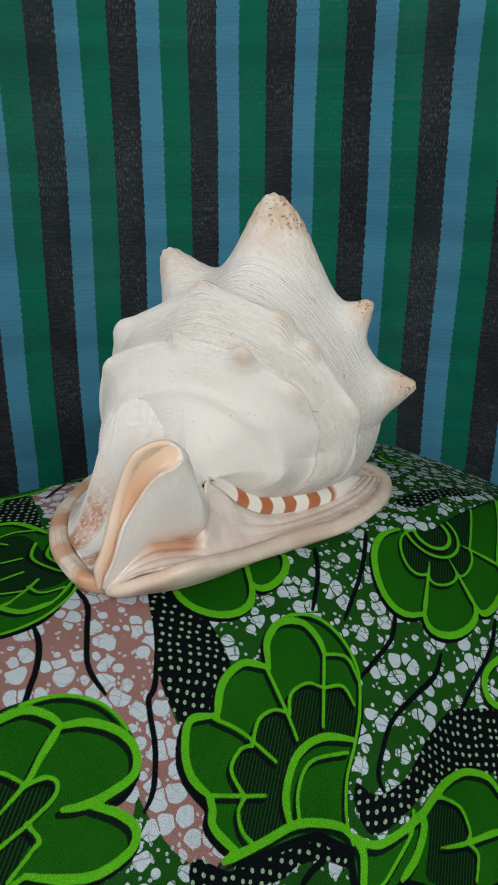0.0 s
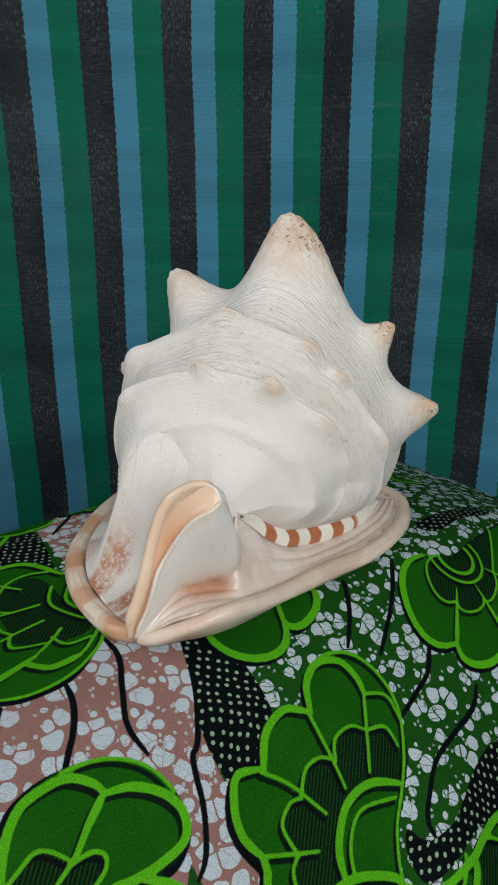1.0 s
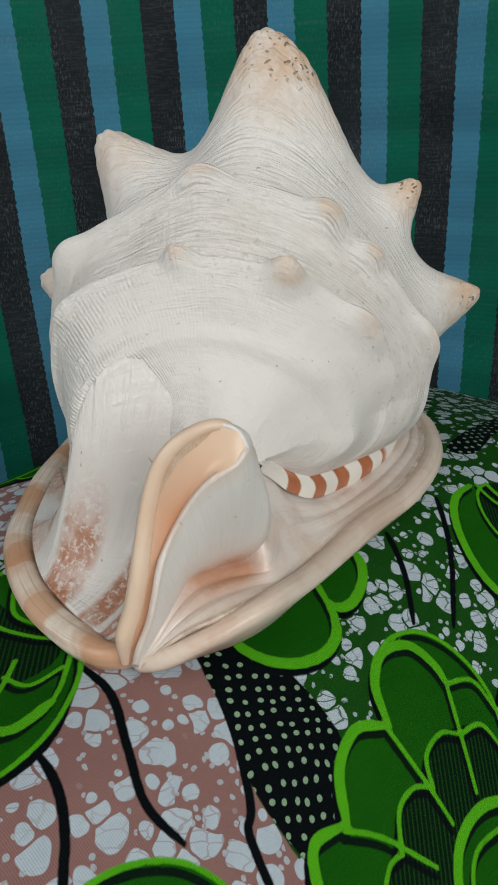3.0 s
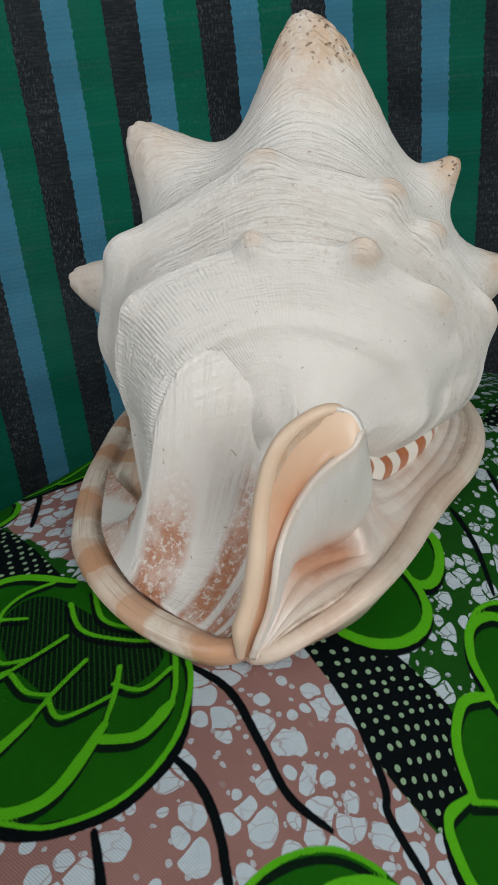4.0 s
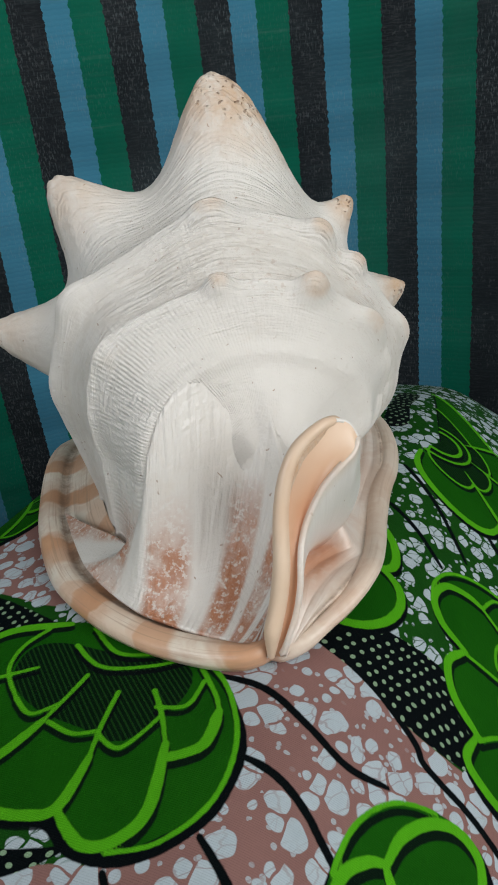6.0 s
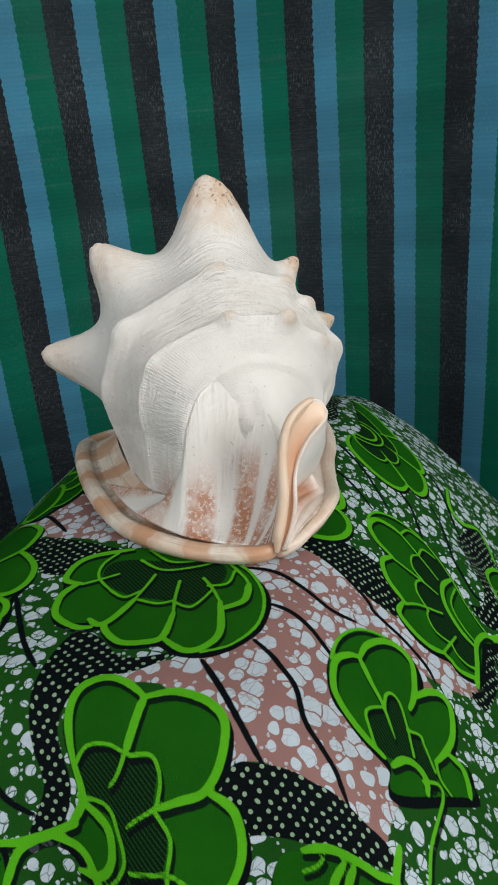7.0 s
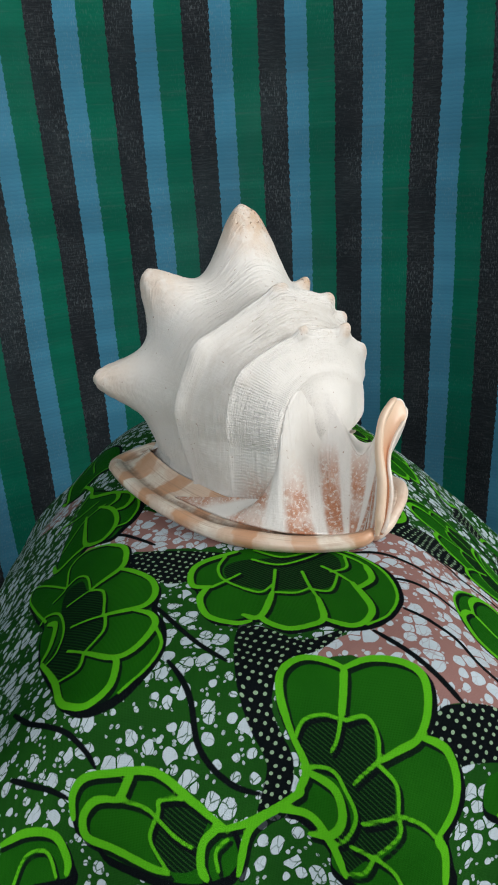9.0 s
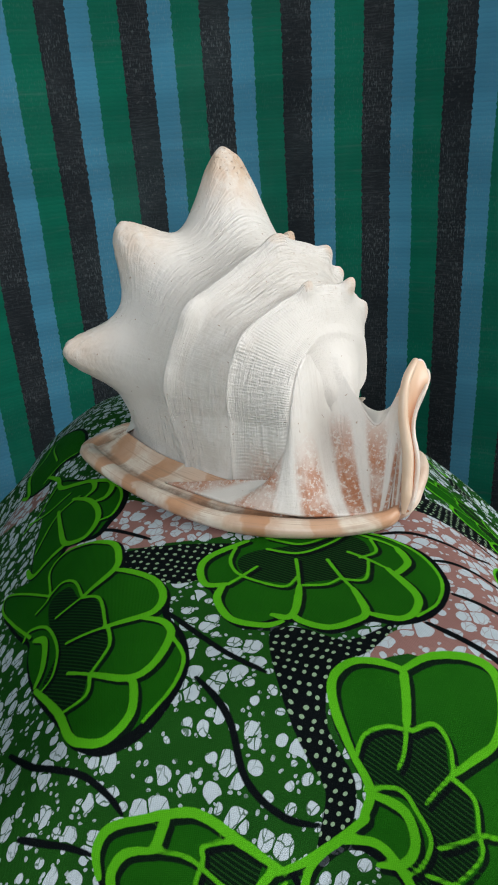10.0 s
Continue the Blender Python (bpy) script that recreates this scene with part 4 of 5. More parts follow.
# knobs: length along, angle, height, reach along, reach towards the teeth, reach away from them
HORNS = [(-0.066, 163, 0.0410, 0.0130, 0.0130, 0.0130), (-0.066, 125, 0.0410, 0.0150, 0.0140, 0.0135), (-0.066, 87, 0.0525, 0.0155, 0.021, 0.014), (-0.066, 48, 0.0205, 0.0070, 0.0070, 0.0070), (-0.066, 16, 0.0235, 0.0105, 0.0105, 0.0105)]
KNOBS = [(0.0372, 97, 0.0054, 0.0056, 0.0085, 0.0085), (0.0388, 65, 0.0072, 0.0066, 0.0120, 0.0090), (0.0390, 35, 0.0044, 0.0066, 0.0190, 0.0140), (0.0365, 141, 0.0016, 0.0060, 0.0090, 0.0090), (0.0370, 14, 0.0012, 0.0060, 0.0110, 0.0110),
         (0.0, 94, 0.0048, 0.0070, 0.0100, 0.0100), (0.0, 138, 0.0040, 0.0080, 0.0110, 0.0110), (0.001, 62, 0.0052, 0.0066, 0.0090, 0.0090), (0.001, 47, 0.0044, 0.0064, 0.0080, 0.0080), (0.0, 17, 0.0042, 0.0075, 0.0130, 0.0130), (0.0, 166, 0.0015, 0.0070, 0.0110, 0.0110)]


# the line of the tooth band, from the canal towards the back
TOOTH_PATH = [(0.058, 0.016, 0.055), (0.048, 0.0185, 0.051), (0.036, 0.0210, 0.044), (0.0236, 0.0265, 0.0330), (0.012, 0.0330, 0.0250), (-0.008, 0.0405, 0.0185), (-0.034, 0.0530, 0.0140), (-0.062, 0.0620, 0.0120), (-0.088, 0.0640, 0.0100), (-0.118, 0.0480, 0.0080)]


def smooth_table(x, at, values):
    """A smooth curve through values at the given places, without overshoot; values may have further axes."""
    at, values = np.asarray(at, float), np.asarray(values, float)
    h = np.diff(at)
    d = np.diff(values, axis=0) / h.reshape(-1, *[1] * (values.ndim - 1))
    a, b = d[:-1], d[1:]
    m = np.where(a * b > 0, 2 * a * b / np.where(np.abs(a + b) < 1e-12, 1e-12, a + b), 0)
    m = np.concatenate([d[:1], m, d[-1:]])
    k = np.clip(np.searchsorted(at, x, "right") - 1, 0, len(h) - 1)
    shape = (-1, *[1] * (values.ndim - 1))
    w, t = h[k].reshape(shape), ((x - at[k]) / h[k]).reshape(shape)
    return (2 * t ** 3 - 3 * t ** 2 + 1) * values[k] + (t ** 3 - 2 * t ** 2 + t) * w * m[k] + (3 * t ** 2 - 2 * t ** 3) * values[k + 1] + (t ** 3 - t ** 2) * w * m[k + 1]


def shell_body():
    nv, nf = 460, 430
    length = np.array([k[2] for k in SECTIONS])
    q = np.linspace(-0.32, 1.30, nf)
    deg = np.clip(q, 0, 1) * 180
    st = np.linspace(length[0], length[-1], nv)
    S = smooth_table(st, length, np.array([smooth_table(deg, ANGLES, k[0]) for k in SECTIONS]))
    R = smooth_table(st, length, np.array([smooth_table(deg, ANGLES, k[1]) for k in SECTIONS]))
    foot = smooth_table(st, length, np.array([k[3] for k in SECTIONS]))[:, None]
    a, f = np.meshgrid(st, q, indexing="ij")
    deg = np.broadcast_to(deg, a.shape)
    phi = np.radians(deg)
    # knobs and horns stand out from the whorl
    push, lift, ahead = np.zeros_like(R), np.zeros_like(R), np.zeros_like(R)
    for k, (a0, d0, height, along, near, far) in enumerate(HORNS + KNOBS):
        round_by = (deg - d0) * math.pi / 180 * 0.095
        d = np.sqrt(((a - a0) / along) ** 2 + (round_by / np.where(round_by < 0, near, far)) ** 2)
        if k < len(HORNS):
            g = np.exp(-d ** 2.3 / (1 + 0.75 * d ** 1.3))
            lift += g
        else:
            g = np.exp(-1.1 * d ** 2.6)
            ahead += 0.5 * height * g
        push += height * g
    over = np.where(f < 0, -f / 0.32, np.where(f > 1, (f - 1) / 0.30, 0))
    push = push * np.clip(1 - over, 0, 1)
    rough = np.array([[noise.noise(Vector((x * 42, y * 7, 0.3))) for y in q[::6]] for x in st[::6]])
    big = np.kron(rough, np.ones((6, 6)))
    big = np.pad(big, ((0, max(0, nv - big.shape[0])), (0, max(0, nf - big.shape[1]))), mode="edge")[:nv, :nf]
    for axis in (0, 1):
        big = np.apply_along_axis(lambda m: np.convolve(np.pad(m, 6, mode="edge"), np.ones(13) / 13, "valid"), axis, big)
    push = push + 0.0012 * big * np.clip(R / 0.04, 0, 1) + 0.0009 * np.clip(lift * 1.3 - 0.2, 0, 1) * np.sin(a * 900 + deg * 0.6) * np.sin(deg * 1.3 + a * 310)
    # puckered creases run down the worn side between the last two ridges
    pucker = np.exp(-((a - 0.056) / 0.010) ** 2) * np.clip((deg - 128) / 20, 0, 1)
    push = push + 0.00028 * pucker * np.sin(deg * 1.9 + a * 900 + 2.0 * np.sin(a * 260 + deg * 0.13))
    u, h = (R + push) * np.cos(phi), AXIS_H - 0.010 * np.clip((a - 0.080) / 0.022, 0, 1) + (R + push) * np.sin(phi)
    # one side closes down onto the tooth band, the other draws in towards the lip
    band = np.array(TOOTH_PATH)[::-1]
    ub = np.minimum(np.interp(S, band[:, 0], band[:, 1]), 0.97 * np.abs(u))
    hb = np.minimum(np.interp(S, band[:, 0], band[:, 2]) + 0.002, h - 0.002)
    u_low = np.where(f < 0, ub + (u - ub) * (1 - over ** 2.4), u + (-foot - u) * over ** 0.85)
    h_low = np.where(f < 0, h - (h - hb) * over, h - (h - 0.005) * over)
    u, h = np.where(over > 0, u_low, u), np.where(over > 0, h_low, h)
    S = S + ahead
    u = np.where(f > 1, u - 0.010 * np.clip((over - 0.70) / 0.30, 0, 1) ** 2, u)
    S = np.where(f > 1, S + 0.010 * np.clip((a - 0.04) / 0.03, 0, 1) * np.sin(over * math.pi / 2), S)
    tip = np.clip(lift, 0, 1)
    tan = np.clip((tip - 0.28) / 0.50, 0, 1) * np.interp(deg, (0, 70, 88, 100, 130), (0.85, 1.0, 0.72, 0.50, 0.40))
    tan = np.maximum(tan, 0.48 * np.clip((push - 0.0028) / 0.002, 0, 1) * (np.abs(a - 0.018) < 0.03) * (deg < 100))
    rust = np.clip((a - 0.040) / 0.02, 0, 1) * np.clip((deg - 150) / 20, 0, 1) * np.clip((0.047 - h) / 0.022, 0, 1)
    V = place(S, u, h).reshape(-1, 3)
    return mesh_from("whorl", V, grid_faces(nf, nv, flip=True), BODY_MAT, shell, attrs={"along": a.ravel(), "round": ((phi + np.where(f > 1, over, -over) * 0.6) * 0.09).ravel(), "tan": tan.ravel(), "rust": rust.ravel()})


shell_body()

# outline of the flange on the cloth, from the back on one side round the canal notch to the back on the other
RIM = curve_through([(-0.128, -0.06, 0.0), (-0.118, -0.101, 0.0), (-0.084, -0.113, 0.002), (-0.019, -0.1115, 0.002), (0.034, -0.1005, 0.001), (0.064, -0.0850, 0.0), (0.088, -0.0640, 0.0), (0.1045, -0.041, 0.0),
                     (0.1115, -0.025, 0.001), (0.1115, -0.0160, 0.002), (0.1090, -0.0118, 0.002), (0.1115, -0.0080, 0.002), (0.1105, 0.0020, 0.004), (0.1062, 0.0120, 0.008), (0.0990, 0.0255, 0.0130), (0.0870, 0.0365, 0.0145),
                     (0.064, 0.0460, 0.0090), (0.034, 0.0560, 0.003), (0.004, 0.0675, -0.001), (-0.026, 0.0810, -0.003), (-0.058, 0.0900, -0.003), (-0.090, 0.0910, -0.002), (-0.117, 0.0800, 0.0), (-0.130, 0.045, 0.0), (-0.133, -0.01, 0.0)], 14, True)


def shell_flange():
    rim = even(np.vstack([RIM, RIM[:1]]), 421)[:-1]
    n = len(rim)
    lifted, rim = rim[:, 2], rim[:, :2]
    d = np.roll(rim, -3, 0) - np.roll(rim, 3, 0)
    inward = np.stack([-d[:, 1], d[:, 0]], 1)
    inward /= np.linalg.norm(inward, axis=1)[:, None]
    centre = np.array([0.0, -0.01])
    inward *= np.sign(((centre - rim) * inward).sum(1))[:, None]
    for _ in range(10):
        inward = (inward + np.roll(inward, 1, 0) + np.roll(inward, -1, 0)) / 3
    right = 1 / (1 + np.exp(-(rim[:, 1] - 0.0) / 0.006))
    left_prof = [(0.034, 0.018), (0.026, 0.0125), (0.018, 0.0092), (0.0140, 0.0080), (0.0124, 0.0084), (0.0098, 0.0104), (0.0052, 0.0106), (0.0014, 0.0092), (0.0, 0.0060), (0.002, 0.0022), (0.008, 0.0), (0.03, -0.001)]
    right_prof = [(0.050, 0.003), (0.036, 0.004), (0.024, 0.005), (0.015, 0.0070), (0.011, 0.0080), (0.008, 0.0105), (0.004, 0.0105), (0.001, 0.0080), (0.0, 0.0050), (0.002, 0.0018), (0.008, 0.0), (0.03, -0.001)]
    V, along, across, shield, rust = [], [], [], [], []
    step = np.r_[0, np.cumsum(np.linalg.norm(np.diff(rim, axis=0), axis=1))]
    back = np.clip((-0.095 - rim[:, 0]) / 0.03, 0, 1)
    wav = 0.0006 * np.sin(step * 31) + 0.0005 * np.sin(step * 83 + 1)
    notch = np.exp(-((rim[:, 0] - 0.104) ** 2 + (rim[:, 1] + 0.012) ** 2) / 0.016 ** 2)
    for (ia, ha), (ib, hb) in zip(left_prof, right_prof):
        inset = (ia * (1 - right) + ib * right) * (1 - 0.55 * notch)
        hh = (ha * (1 - right) + hb * right) + wav * (ha > 0.004) + lifted * np.exp(-inset / 0.030) * (1.0 if ha > 0.0 else 0.5)
        hh = hh * (1 - 0.55 * np.clip((rim[:, 0] - 0.055) / 0.03, 0, 1) * np.clip((inset - 0.014) / 0.008, 0, 1))
        p = rim + inward * inset[:, None]
        V.append(place(p[:, 0], p[:, 1], hh - 0.002))
        along.append(step)
        across.append(inset)
        shield.append(right)
        rust.append(0.5 * right * np.exp(-((p[:, 0] - 0.095) ** 2 + (p[:, 1] - 0.010) ** 2) / 0.014 ** 2))
    m = len(V)
    V = np.concatenate(V)
    f = [q for j in range(m - 1) for i in range(n) for q in [(j * n + i, j * n + (i + 1) % n, (j + 1) * n + (i + 1) % n, (j + 1) * n + i)]]
    return mesh_from("flange", V, f, LIP_MAT, shell, "thick lip flange banded cream and orange-brown", attrs={"along": np.concatenate(along), "round": np.concatenate(across), "shield": np.concatenate(shield), "rust": np.concatenate(rust)})


shell_flange()


def loft(name, low, high, power, material, label, nk=130, nv=48, thick=0.0022, attrs=None, flip=False, waist=None):
    """A curved wall from a low curve to a high edge; it rises late where power is large, or is drawn in towards a waist curve."""
    a, b = curve_through(low, 12), curve_through(high, 12)
    if len(a) != len(b):
        a, b = even(a, nk), even(b, nk)
    nk = len(a)
    t = np.linspace(0, 1, nv)[:, None, None]
    if waist is None:
        P = a + (b - a) * t
        P[..., 2] = a[:, 2] + (b - a)[:, 2] * (t[..., 0] ** np.interp(np.linspace(0, 1, nk), (0.0, 0.16, 0.25, 0.32, 0.38, 1.0), power))
    else:
        m = even(curve_through(waist, 12), nk)
        P = (1 - t) ** 2 * a + 2 * t * (1 - t) * m + t * t * b
    V = place(P[..., 0], P[..., 1], P[..., 2])
    k = np.broadcast_to(np.linspace(0, 1, nk), (nv, nk))
    tt = np.broadcast_to(t[..., 0], (nv, nk))
    ob = mesh_from(name, V.reshape(-1, 3), grid_faces(nk, nv, flip=flip), material, shell, label, attrs={key: fn(k, tt, P).ravel() for key, fn in attrs.items()})
    m = ob.modifiers.new("thickness", "SOLIDIFY")
    m.thickness, m.offset = thick, 0.0
    return ob


EDGE_L = [(0.030, -0.070, 0.020), (0.0570, -0.0540, 0.026), (0.0560, -0.0475, 0.052), (0.0542, -0.0450, 0.0712), (0.0478, -0.0305, 0.0910), (0.0345, -0.0010, 0.0930), (0.0510, 0.0058, 0.0658), (0.0725, 0.006, 0.0448), (0.0800, 0.0165, 0.0625), (0.0860, 0.0240, 0.0825), (0.0910, 0.0185, 0.0868), (0.0945, 0.0085, 0.0815), (0.0972, 0.0030, 0.0735),
          (0.0999, -0.0002, 0.0623), (0.1033, -0.0017, 0.0520), (0.1067, -0.0030, 0.0413), (0.1090, -0.0056, 0.0294), (0.1115, -0.0092, 0.0187), (0.1110, -0.0115, 0.0070)]
FOOT_L = [(-0.012, -0.096, 0.012), (0.030, -0.086, 0.012), (0.052, -0.077, 0.0115), (0.074, -0.062, 0.010), (0.086, -0.048, 0.009), (0.093, -0.038, 0.008), (0.098, -0.030, 0.0075), (0.1005, -0.0260, 0.007), (0.1025, -0.0235, 0.007), (0.1038, -0.0218, 0.007),
          (0.1047, -0.0205, 0.0065), (0.1055, -0.0193, 0.006), (0.1062, -0.0183, 0.006), (0.1068, -0.0174, 0.006), (0.1074, -0.0165, 0.0055), (0.1079, -0.0157, 0.005), (0.1083, -0.0150, 0.005), (0.1087, -0.0142, 0.005), (0.1090, -0.0135, 0.005)]
EDGE_R = [(0.050, 0.016, 0.046), (0.064, 0.022, 0.046), (0.0770, 0.0275, 0.0600), (0.0850, 0.0292, 0.0750), (0.0910, 0.0288, 0.0792), (0.0950, 0.0262, 0.0762), (0.0985, 0.0198, 0.0725), (0.0990, 0.0135, 0.0660), (0.1008, 0.0072, 0.0560),
          (0.1040, 0.0038, 0.0487), (0.1075, 0.0022, 0.0430), (0.1105, 0.0008, 0.0345), (0.1122, -0.0018, 0.0245), (0.1138, -0.0056, 0.0150), (0.1130, -0.0080, 0.0070)]
WAIST_R = [(0.052, 0.020, 0.044), (0.066, 0.030, 0.042), (0.078, 0.036, 0.046), (0.084, 0.030, 0.044), (0.088, 0.020, 0.040), (0.094, 0.010, 0.034), (0.100, 0.004, 0.028), (0.106, 0.000, 0.020), (0.1105, -0.0085, 0.008)]
FOOT_R = [(0.050, 0.020, 0.040), (0.060, 0.026, 0.036), (0.066, 0.026, 0.030), (0.064, 0.017, 0.0185), (0.068, 0.006, 0.0165), (0.080, 0.000, 0.0195), (0.092, -0.001, 0.0175), (0.102, -0.003, 0.0150), (0.1085, -0.006, 0.0090), (0.1105, -0.0085, 0.006)]
# the shield: along the rim, and along its inner edge under the tooth band and round the foot of the canal
SHIELD_LOW = [(0.1105, -0.0070, 0.0050), (0.1075, 0.0000, 0.0100), (0.1030, 0.0085, 0.0145), (0.0975, 0.0170, 0.0165), (0.0905, 0.0240, 0.0172), (0.0830, 0.0295, 0.0165), (0.0750, 0.0330, 0.0150), (0.0660, 0.0365, 0.0132), (0.0560, 0.0395, 0.0115),
              (0.0440, 0.0440, 0.0098), (0.0300, 0.0490, 0.0080), (0.0080, 0.0575, 0.0062), (-0.0300, 0.0735, 0.0045), (-0.0700, 0.0820, 0.0045), (-0.1050, 0.0780, 0.0045)]
SHIELD_HIGH = [(0.1108, -0.0085, 0.0060), (0.1040, -0.0030, 0.0145), (0.0930, -0.0010, 0.0205), (0.0800, 0.0000, 0.0225), (0.0690, 0.0060, 0.0195), (0.0640, 0.0165, 0.0215), (0.0650, 0.0245, 0.0295), (0.0570, 0.0215, 0.0400), (0.0470, 0.0176, 0.0495),
               (0.0340, 0.0200, 0.0424), (0.0236, 0.0255, 0.0275), (0.0004, 0.0381, 0.0125), (-0.0388, 0.0530, 0.0075), (-0.0720, 0.0630, 0.0065), (-0.1000, 0.0665, 0.0055)]


def bands(k, t, P):
    ray = np.clip(np.sin(k * 62 + 1.2 + 1.0 * t) * 1.5 + 0.95, 0, 1)
    return ray * np.clip((0.052 - P[..., 2]) / 0.022, 0, 1)


loft("canal_wall", FOOT_L, EDGE_L, (1.3, 1.5, 2.2, 2.0, 1.38, 2.1), shell_white("shell_glossy", gloss=0.34, relief=0.70, pitted=0.0, lined=0.06), "wall sweeping up into the canal, streaked orange-brown", thick=0.0018,
     attrs={"along": lambda k, t, P: k * 0.15, "round": lambda k, t, P: t * 0.07, "rust": bands, "tan": lambda k, t, P: np.clip((t - 0.70) / 0.25, 0, 1) * np.clip((k - 0.42) / 0.06, 0, 1) * 0.9})
PORCELAIN = shell_white("shell_porcelain", gloss=0.32, relief=0.14, specks=0.15, pitted=0.0)
loft("canal_shield", FOOT_R, EDGE_R, None, PORCELAIN, "pale porcelain bowl of the canal", flip=True, waist=WAIST_R,
     attrs={"along": lambda k, t, P: k * 0.15, "round": lambda k, t, P: t * 0.07, "rust": lambda k, t, P: 0.9 * np.exp(-((k - 0.40) / 0.10) ** 2 - ((t - 0.10) / 0.12) ** 2), "tan": lambda k, t, P: np.clip((t - 0.9) / 0.1, 0, 1) * 0.4 + np.clip((0.34 - t) / 0.3, 0, 1) * 0.45})


def parietal_shield():
    """The smooth dished shield between the rim and the tooth band."""
    a, c = curve_through(SHIELD_LOW, 12), curve_through(SHIELD_HIGH, 12)
    nk, nv = len(a), 30
    t = np.linspace(0, 1, nv)[:, None]
    P = a + (c - a) * t[..., None]
    P[..., 2] = a[:, 2] + (c - a)[:, 2] * t ** 1.7
    i = np.broadcast_to(np.arange(nk) / 12, (nv, nk))
    P[..., 2] += 0.0004 * np.sin(t * 22 + i) * np.sin(math.pi * t)
    run = np.broadcast_to(np.r_[0, np.cumsum(np.linalg.norm(np.diff(a, axis=0), axis=1))], (nv, nk))
    rust = np.clip(1.7 * np.exp(-((i - 4.1) / 1.4) ** 2 - ((t - 0.66) / 0.30) ** 2), 0, 1)
    V = place(P[..., 0], P[..., 1], P[..., 2]).reshape(-1, 3)
    ob = mesh_from("shield", V, grid_faces(nk, nv), LIP_MAT, shell, "pale dished shield with a rust-brown patch", attrs={"along": run.ravel(), "round": (0.011 + 0.03 * np.broadcast_to(t, (nv, nk))).ravel(), "shield": np.ones(nk * nv), "rust": rust.ravel()})
    m = ob.modifiers.new("thickness", "SOLIDIFY")
    m.thickness, m.offset = 0.0016, 1.0


parietal_shield()


def spout(p, q, t, n, tip_first):
    """A surface between two edges that dips into a trough and lifts into a spoon at the tip."""
    a, b = even(curve_through(p, 12), n), even(curve_through(q, 12), n)
    k = np.linspace(0, 1, n)[:, None] if tip_first else np.linspace(1, 0, n)[:, None]
    w = np.clip(k / 0.30, 0, 1) ** 0.8
    dip = (1 - w) * np.array([-0.10, 0.30, 0.35]) + w * (np.array([-0.35, 0.42, -0.75]) if tip_first else np.array([-0.45, 0.3, -0.1]))
    return a + (b - a) * t + np.sin(math.pi * t) * np.linalg.norm(b - a, axis=1)[:, None] * 0.45 * dip


def canal_inside():
    """The orange hollow between the two edges of the canal, and the white back of its tip."""
    t = np.linspace(0, 1, 22)[:, None, None]
    P = spout(EDGE_L[10:], EDGE_R[4:], t, 70, True)
    B = spout(EDGE_L[6:11], EDGE_R[0:5], t, 50, False)
    back = mesh_from("canal_back", place(B[..., 0], B[..., 1], B[..., 2]).reshape(-1, 3), grid_faces(50, 22, flip=True), PORCELAIN, shell,
                     attrs={"along": np.zeros(1100), "round": np.zeros(1100), "rust": np.zeros(1100), "tan": np.zeros(1100)})
    m = back.modifiers.new("thickness", "SOLIDIFY")
    m.thickness, m.offset = 0.0014, 0.0
    n = Nodes("canal_orange")
    v = n.coords()
    peach = n.mix(n.noise(v, 50, 3), (0.72, 0.47, 0.31), (0.80, 0.62, 0.47))
    # deeper orange with the slot's shade painted in, down and towards the right edge
    deep = n.mix(n.noise(v, 60, 3), (0.50, 0.19, 0.08), (0.64, 0.32, 0.17))
    m = n.finish(n.mix(n.attr("deep"), peach, deep), 0.35, n.noise(v, 200), 0.1)
    ob = mesh_from("canal_hollow", place(P[..., 0], P[..., 1], P[..., 2]).reshape(-1, 3), grid_faces(70, 22), m, shell, "orange hollow of the canal",
                   attrs={"deep": np.broadcast_to(np.clip((np.linspace(0, 1, 70) - 0.06) / 0.30, 0, 1) + 0.0 * t[..., 0], (22, 70)).ravel() * np.broadcast_to(np.clip(1.3 * t[..., 0] + 0.25, 0, 1), (22, 70)).ravel()})


canal_inside()


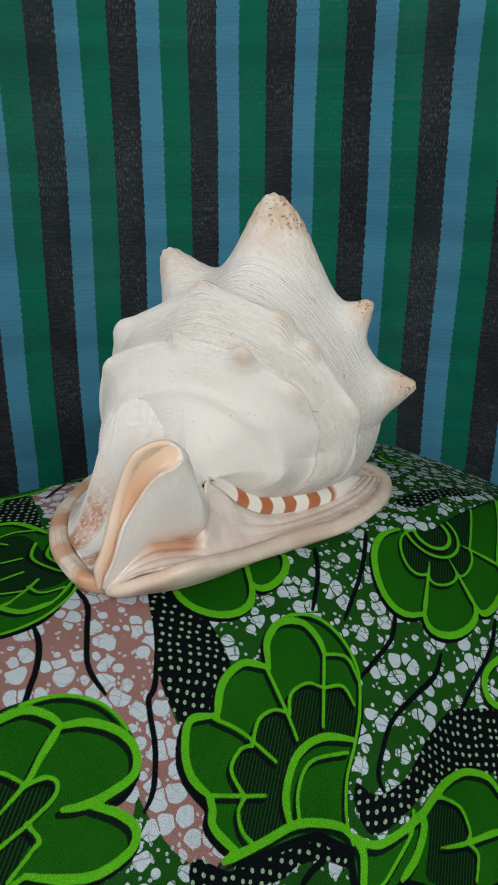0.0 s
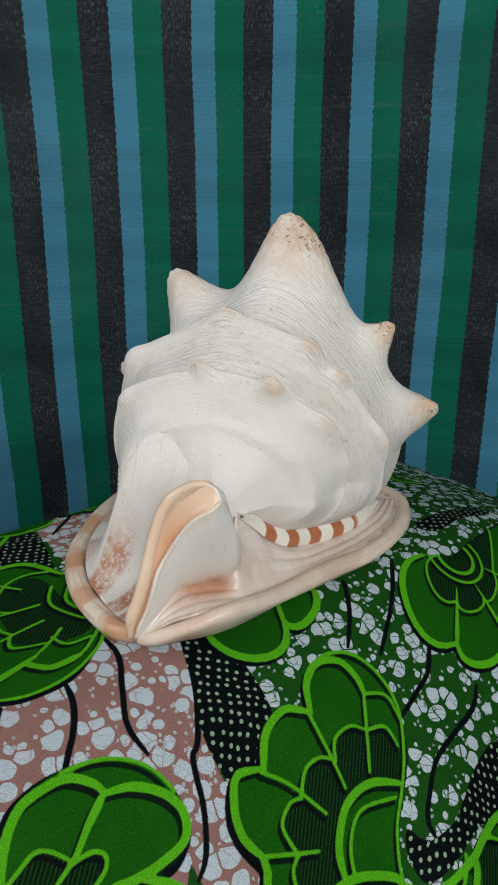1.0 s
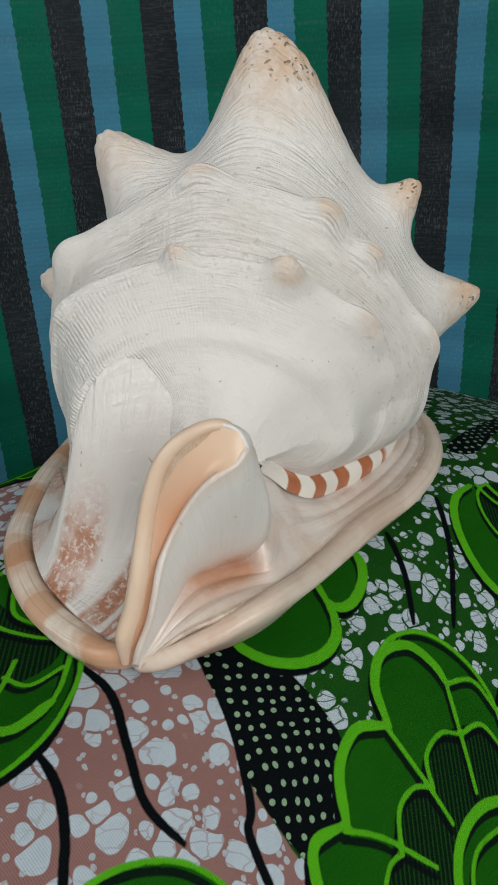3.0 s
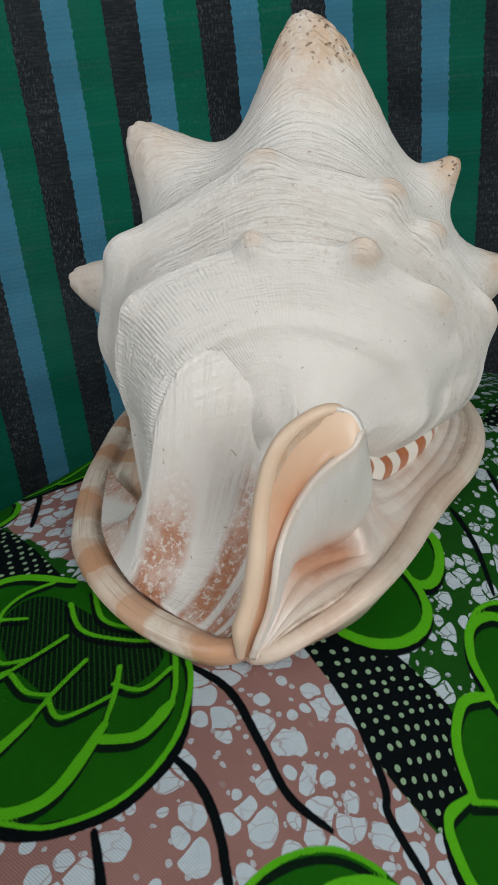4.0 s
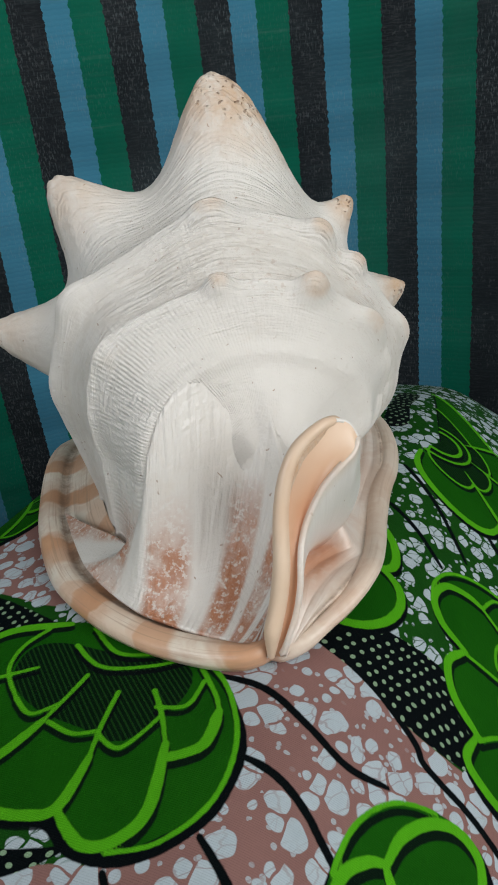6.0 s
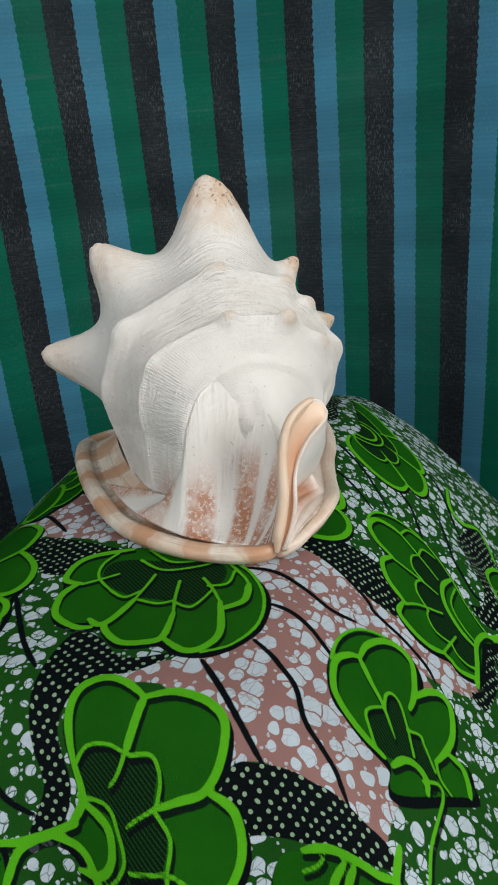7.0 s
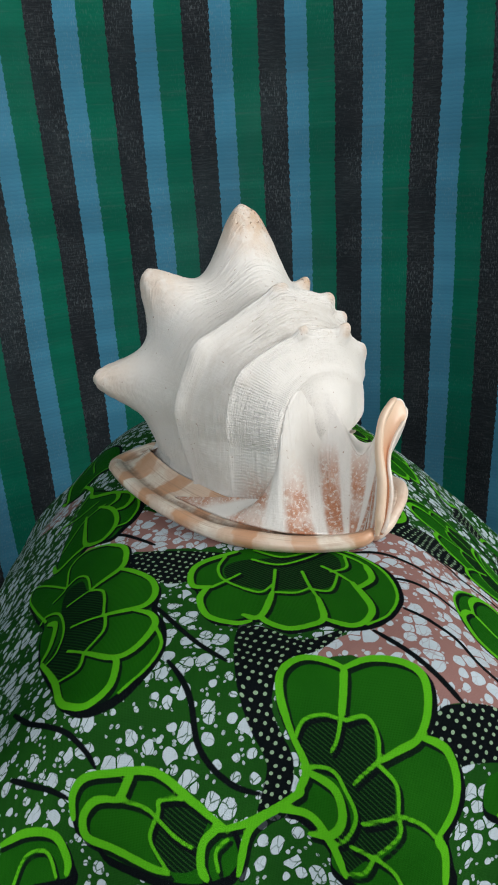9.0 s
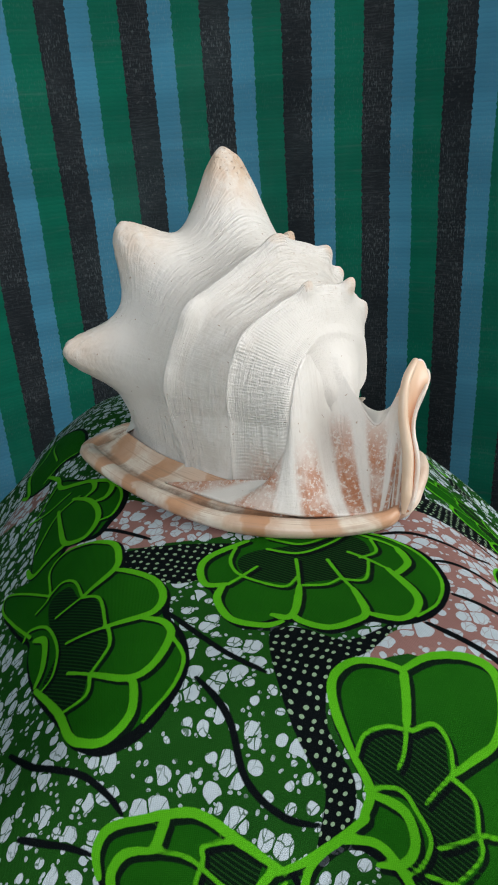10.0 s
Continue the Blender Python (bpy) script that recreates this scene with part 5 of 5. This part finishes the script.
def rolled_edge(points, thick, name, label):
    """A rounded rim that follows an edge of the canal."""
    c = even(curve_through(points, 12), 110)
    d = np.gradient(c, axis=0)
    d /= np.linalg.norm(d, axis=1)[:, None]
    a = np.cross(d, np.array([0.3, 0.9, 0.2]))
    a /= np.linalg.norm(a, axis=1)[:, None]
    b = np.cross(d, a)
    r = np.interp(np.linspace(0, 1, 110), *thick)[:, None]
    c = c + r * np.array([0.1, -0.55, -0.35])  # the roll leans out over the wall
    V = [c + r * (math.cos(q) * a + math.sin(q) * b) for q in np.arange(12) * math.pi / 6]
    P = np.stack(V, 1)
    n = Nodes(name)
    v = n.coords()
    col = n.mix(n.noise(v, 45, 4), (0.68, 0.45, 0.30), (0.80, 0.65, 0.51))
    m = n.finish(col, 0.36, n.noise(v, 180, 3), 0.15)
    return mesh_from(name, place(P[..., 0], P[..., 1], P[..., 2]).reshape(-1, 3), grid_faces(12, 110, closed=True), m, shell, label)


rolled_edge(EDGE_L[8:], ((0, 0.12, 0.35, 0.75, 0.9, 1), (0.0008, 0.0015, 0.0025, 0.0033, 0.0032, 0.0014)), "canal_rim", "rolled peach rim of the canal")


def teeth():
    """The ribbon of brown and white squares above the shield."""
    n = Nodes("tooth_bands")
    v = n.coords()
    f = n.math("FRACT", n.math("ADD", n.math("DIVIDE", n.attr("along"), 0.0215), n.math("MULTIPLY", n.math("SUBTRACT", n.noise(v, 130, 2), 0.5), 0.10)))
    band = n.math("MULTIPLY", n.step(f, 0.10, 0.17), n.math("SUBTRACT", 1.0, n.step(f, 0.58, 0.66)))
    shown = n.math("MULTIPLY", n.step(n.attr("along"), 0.016, 0.020), n.math("SUBTRACT", 1.0, n.step(n.attr("along"), 0.112, 0.118)))
    c = n.mix(n.math("MULTIPLY", band, shown), (0.82, 0.77, 0.70), n.mix(n.noise(v, 180, 3), (0.36, 0.10, 0.04), (0.52, 0.20, 0.09)))
    m = n.finish(c, 0.3, n.noise(v, 200), 0.1)
    path = even(curve_through(TOOTH_PATH[1:-1], 12), 120)
    V, al, t0 = [], [], np.linspace(0, 1, 120)
    size = 0.0145 * np.clip(np.minimum(t0 / 0.16, (1 - t0) / 0.2), 0.1, 1) ** 0.6
    for k in np.linspace(-0.5, 0.5, 9):
        bulge = 0.0035 * math.cos(k * math.pi)
        V.append(place(path[:, 0], path[:, 1] + 0.0012 + bulge - k * size * 0.35, path[:, 2] + k * size))
        al.append(np.r_[0, np.cumsum(np.linalg.norm(np.diff(path, axis=0), axis=1))])
    return mesh_from("tooth_band", np.concatenate(V), grid_faces(120, 9, flip=True), m, shell, "row of chestnut-brown and white squares", attrs={"along": np.concatenate(al)})


teeth()
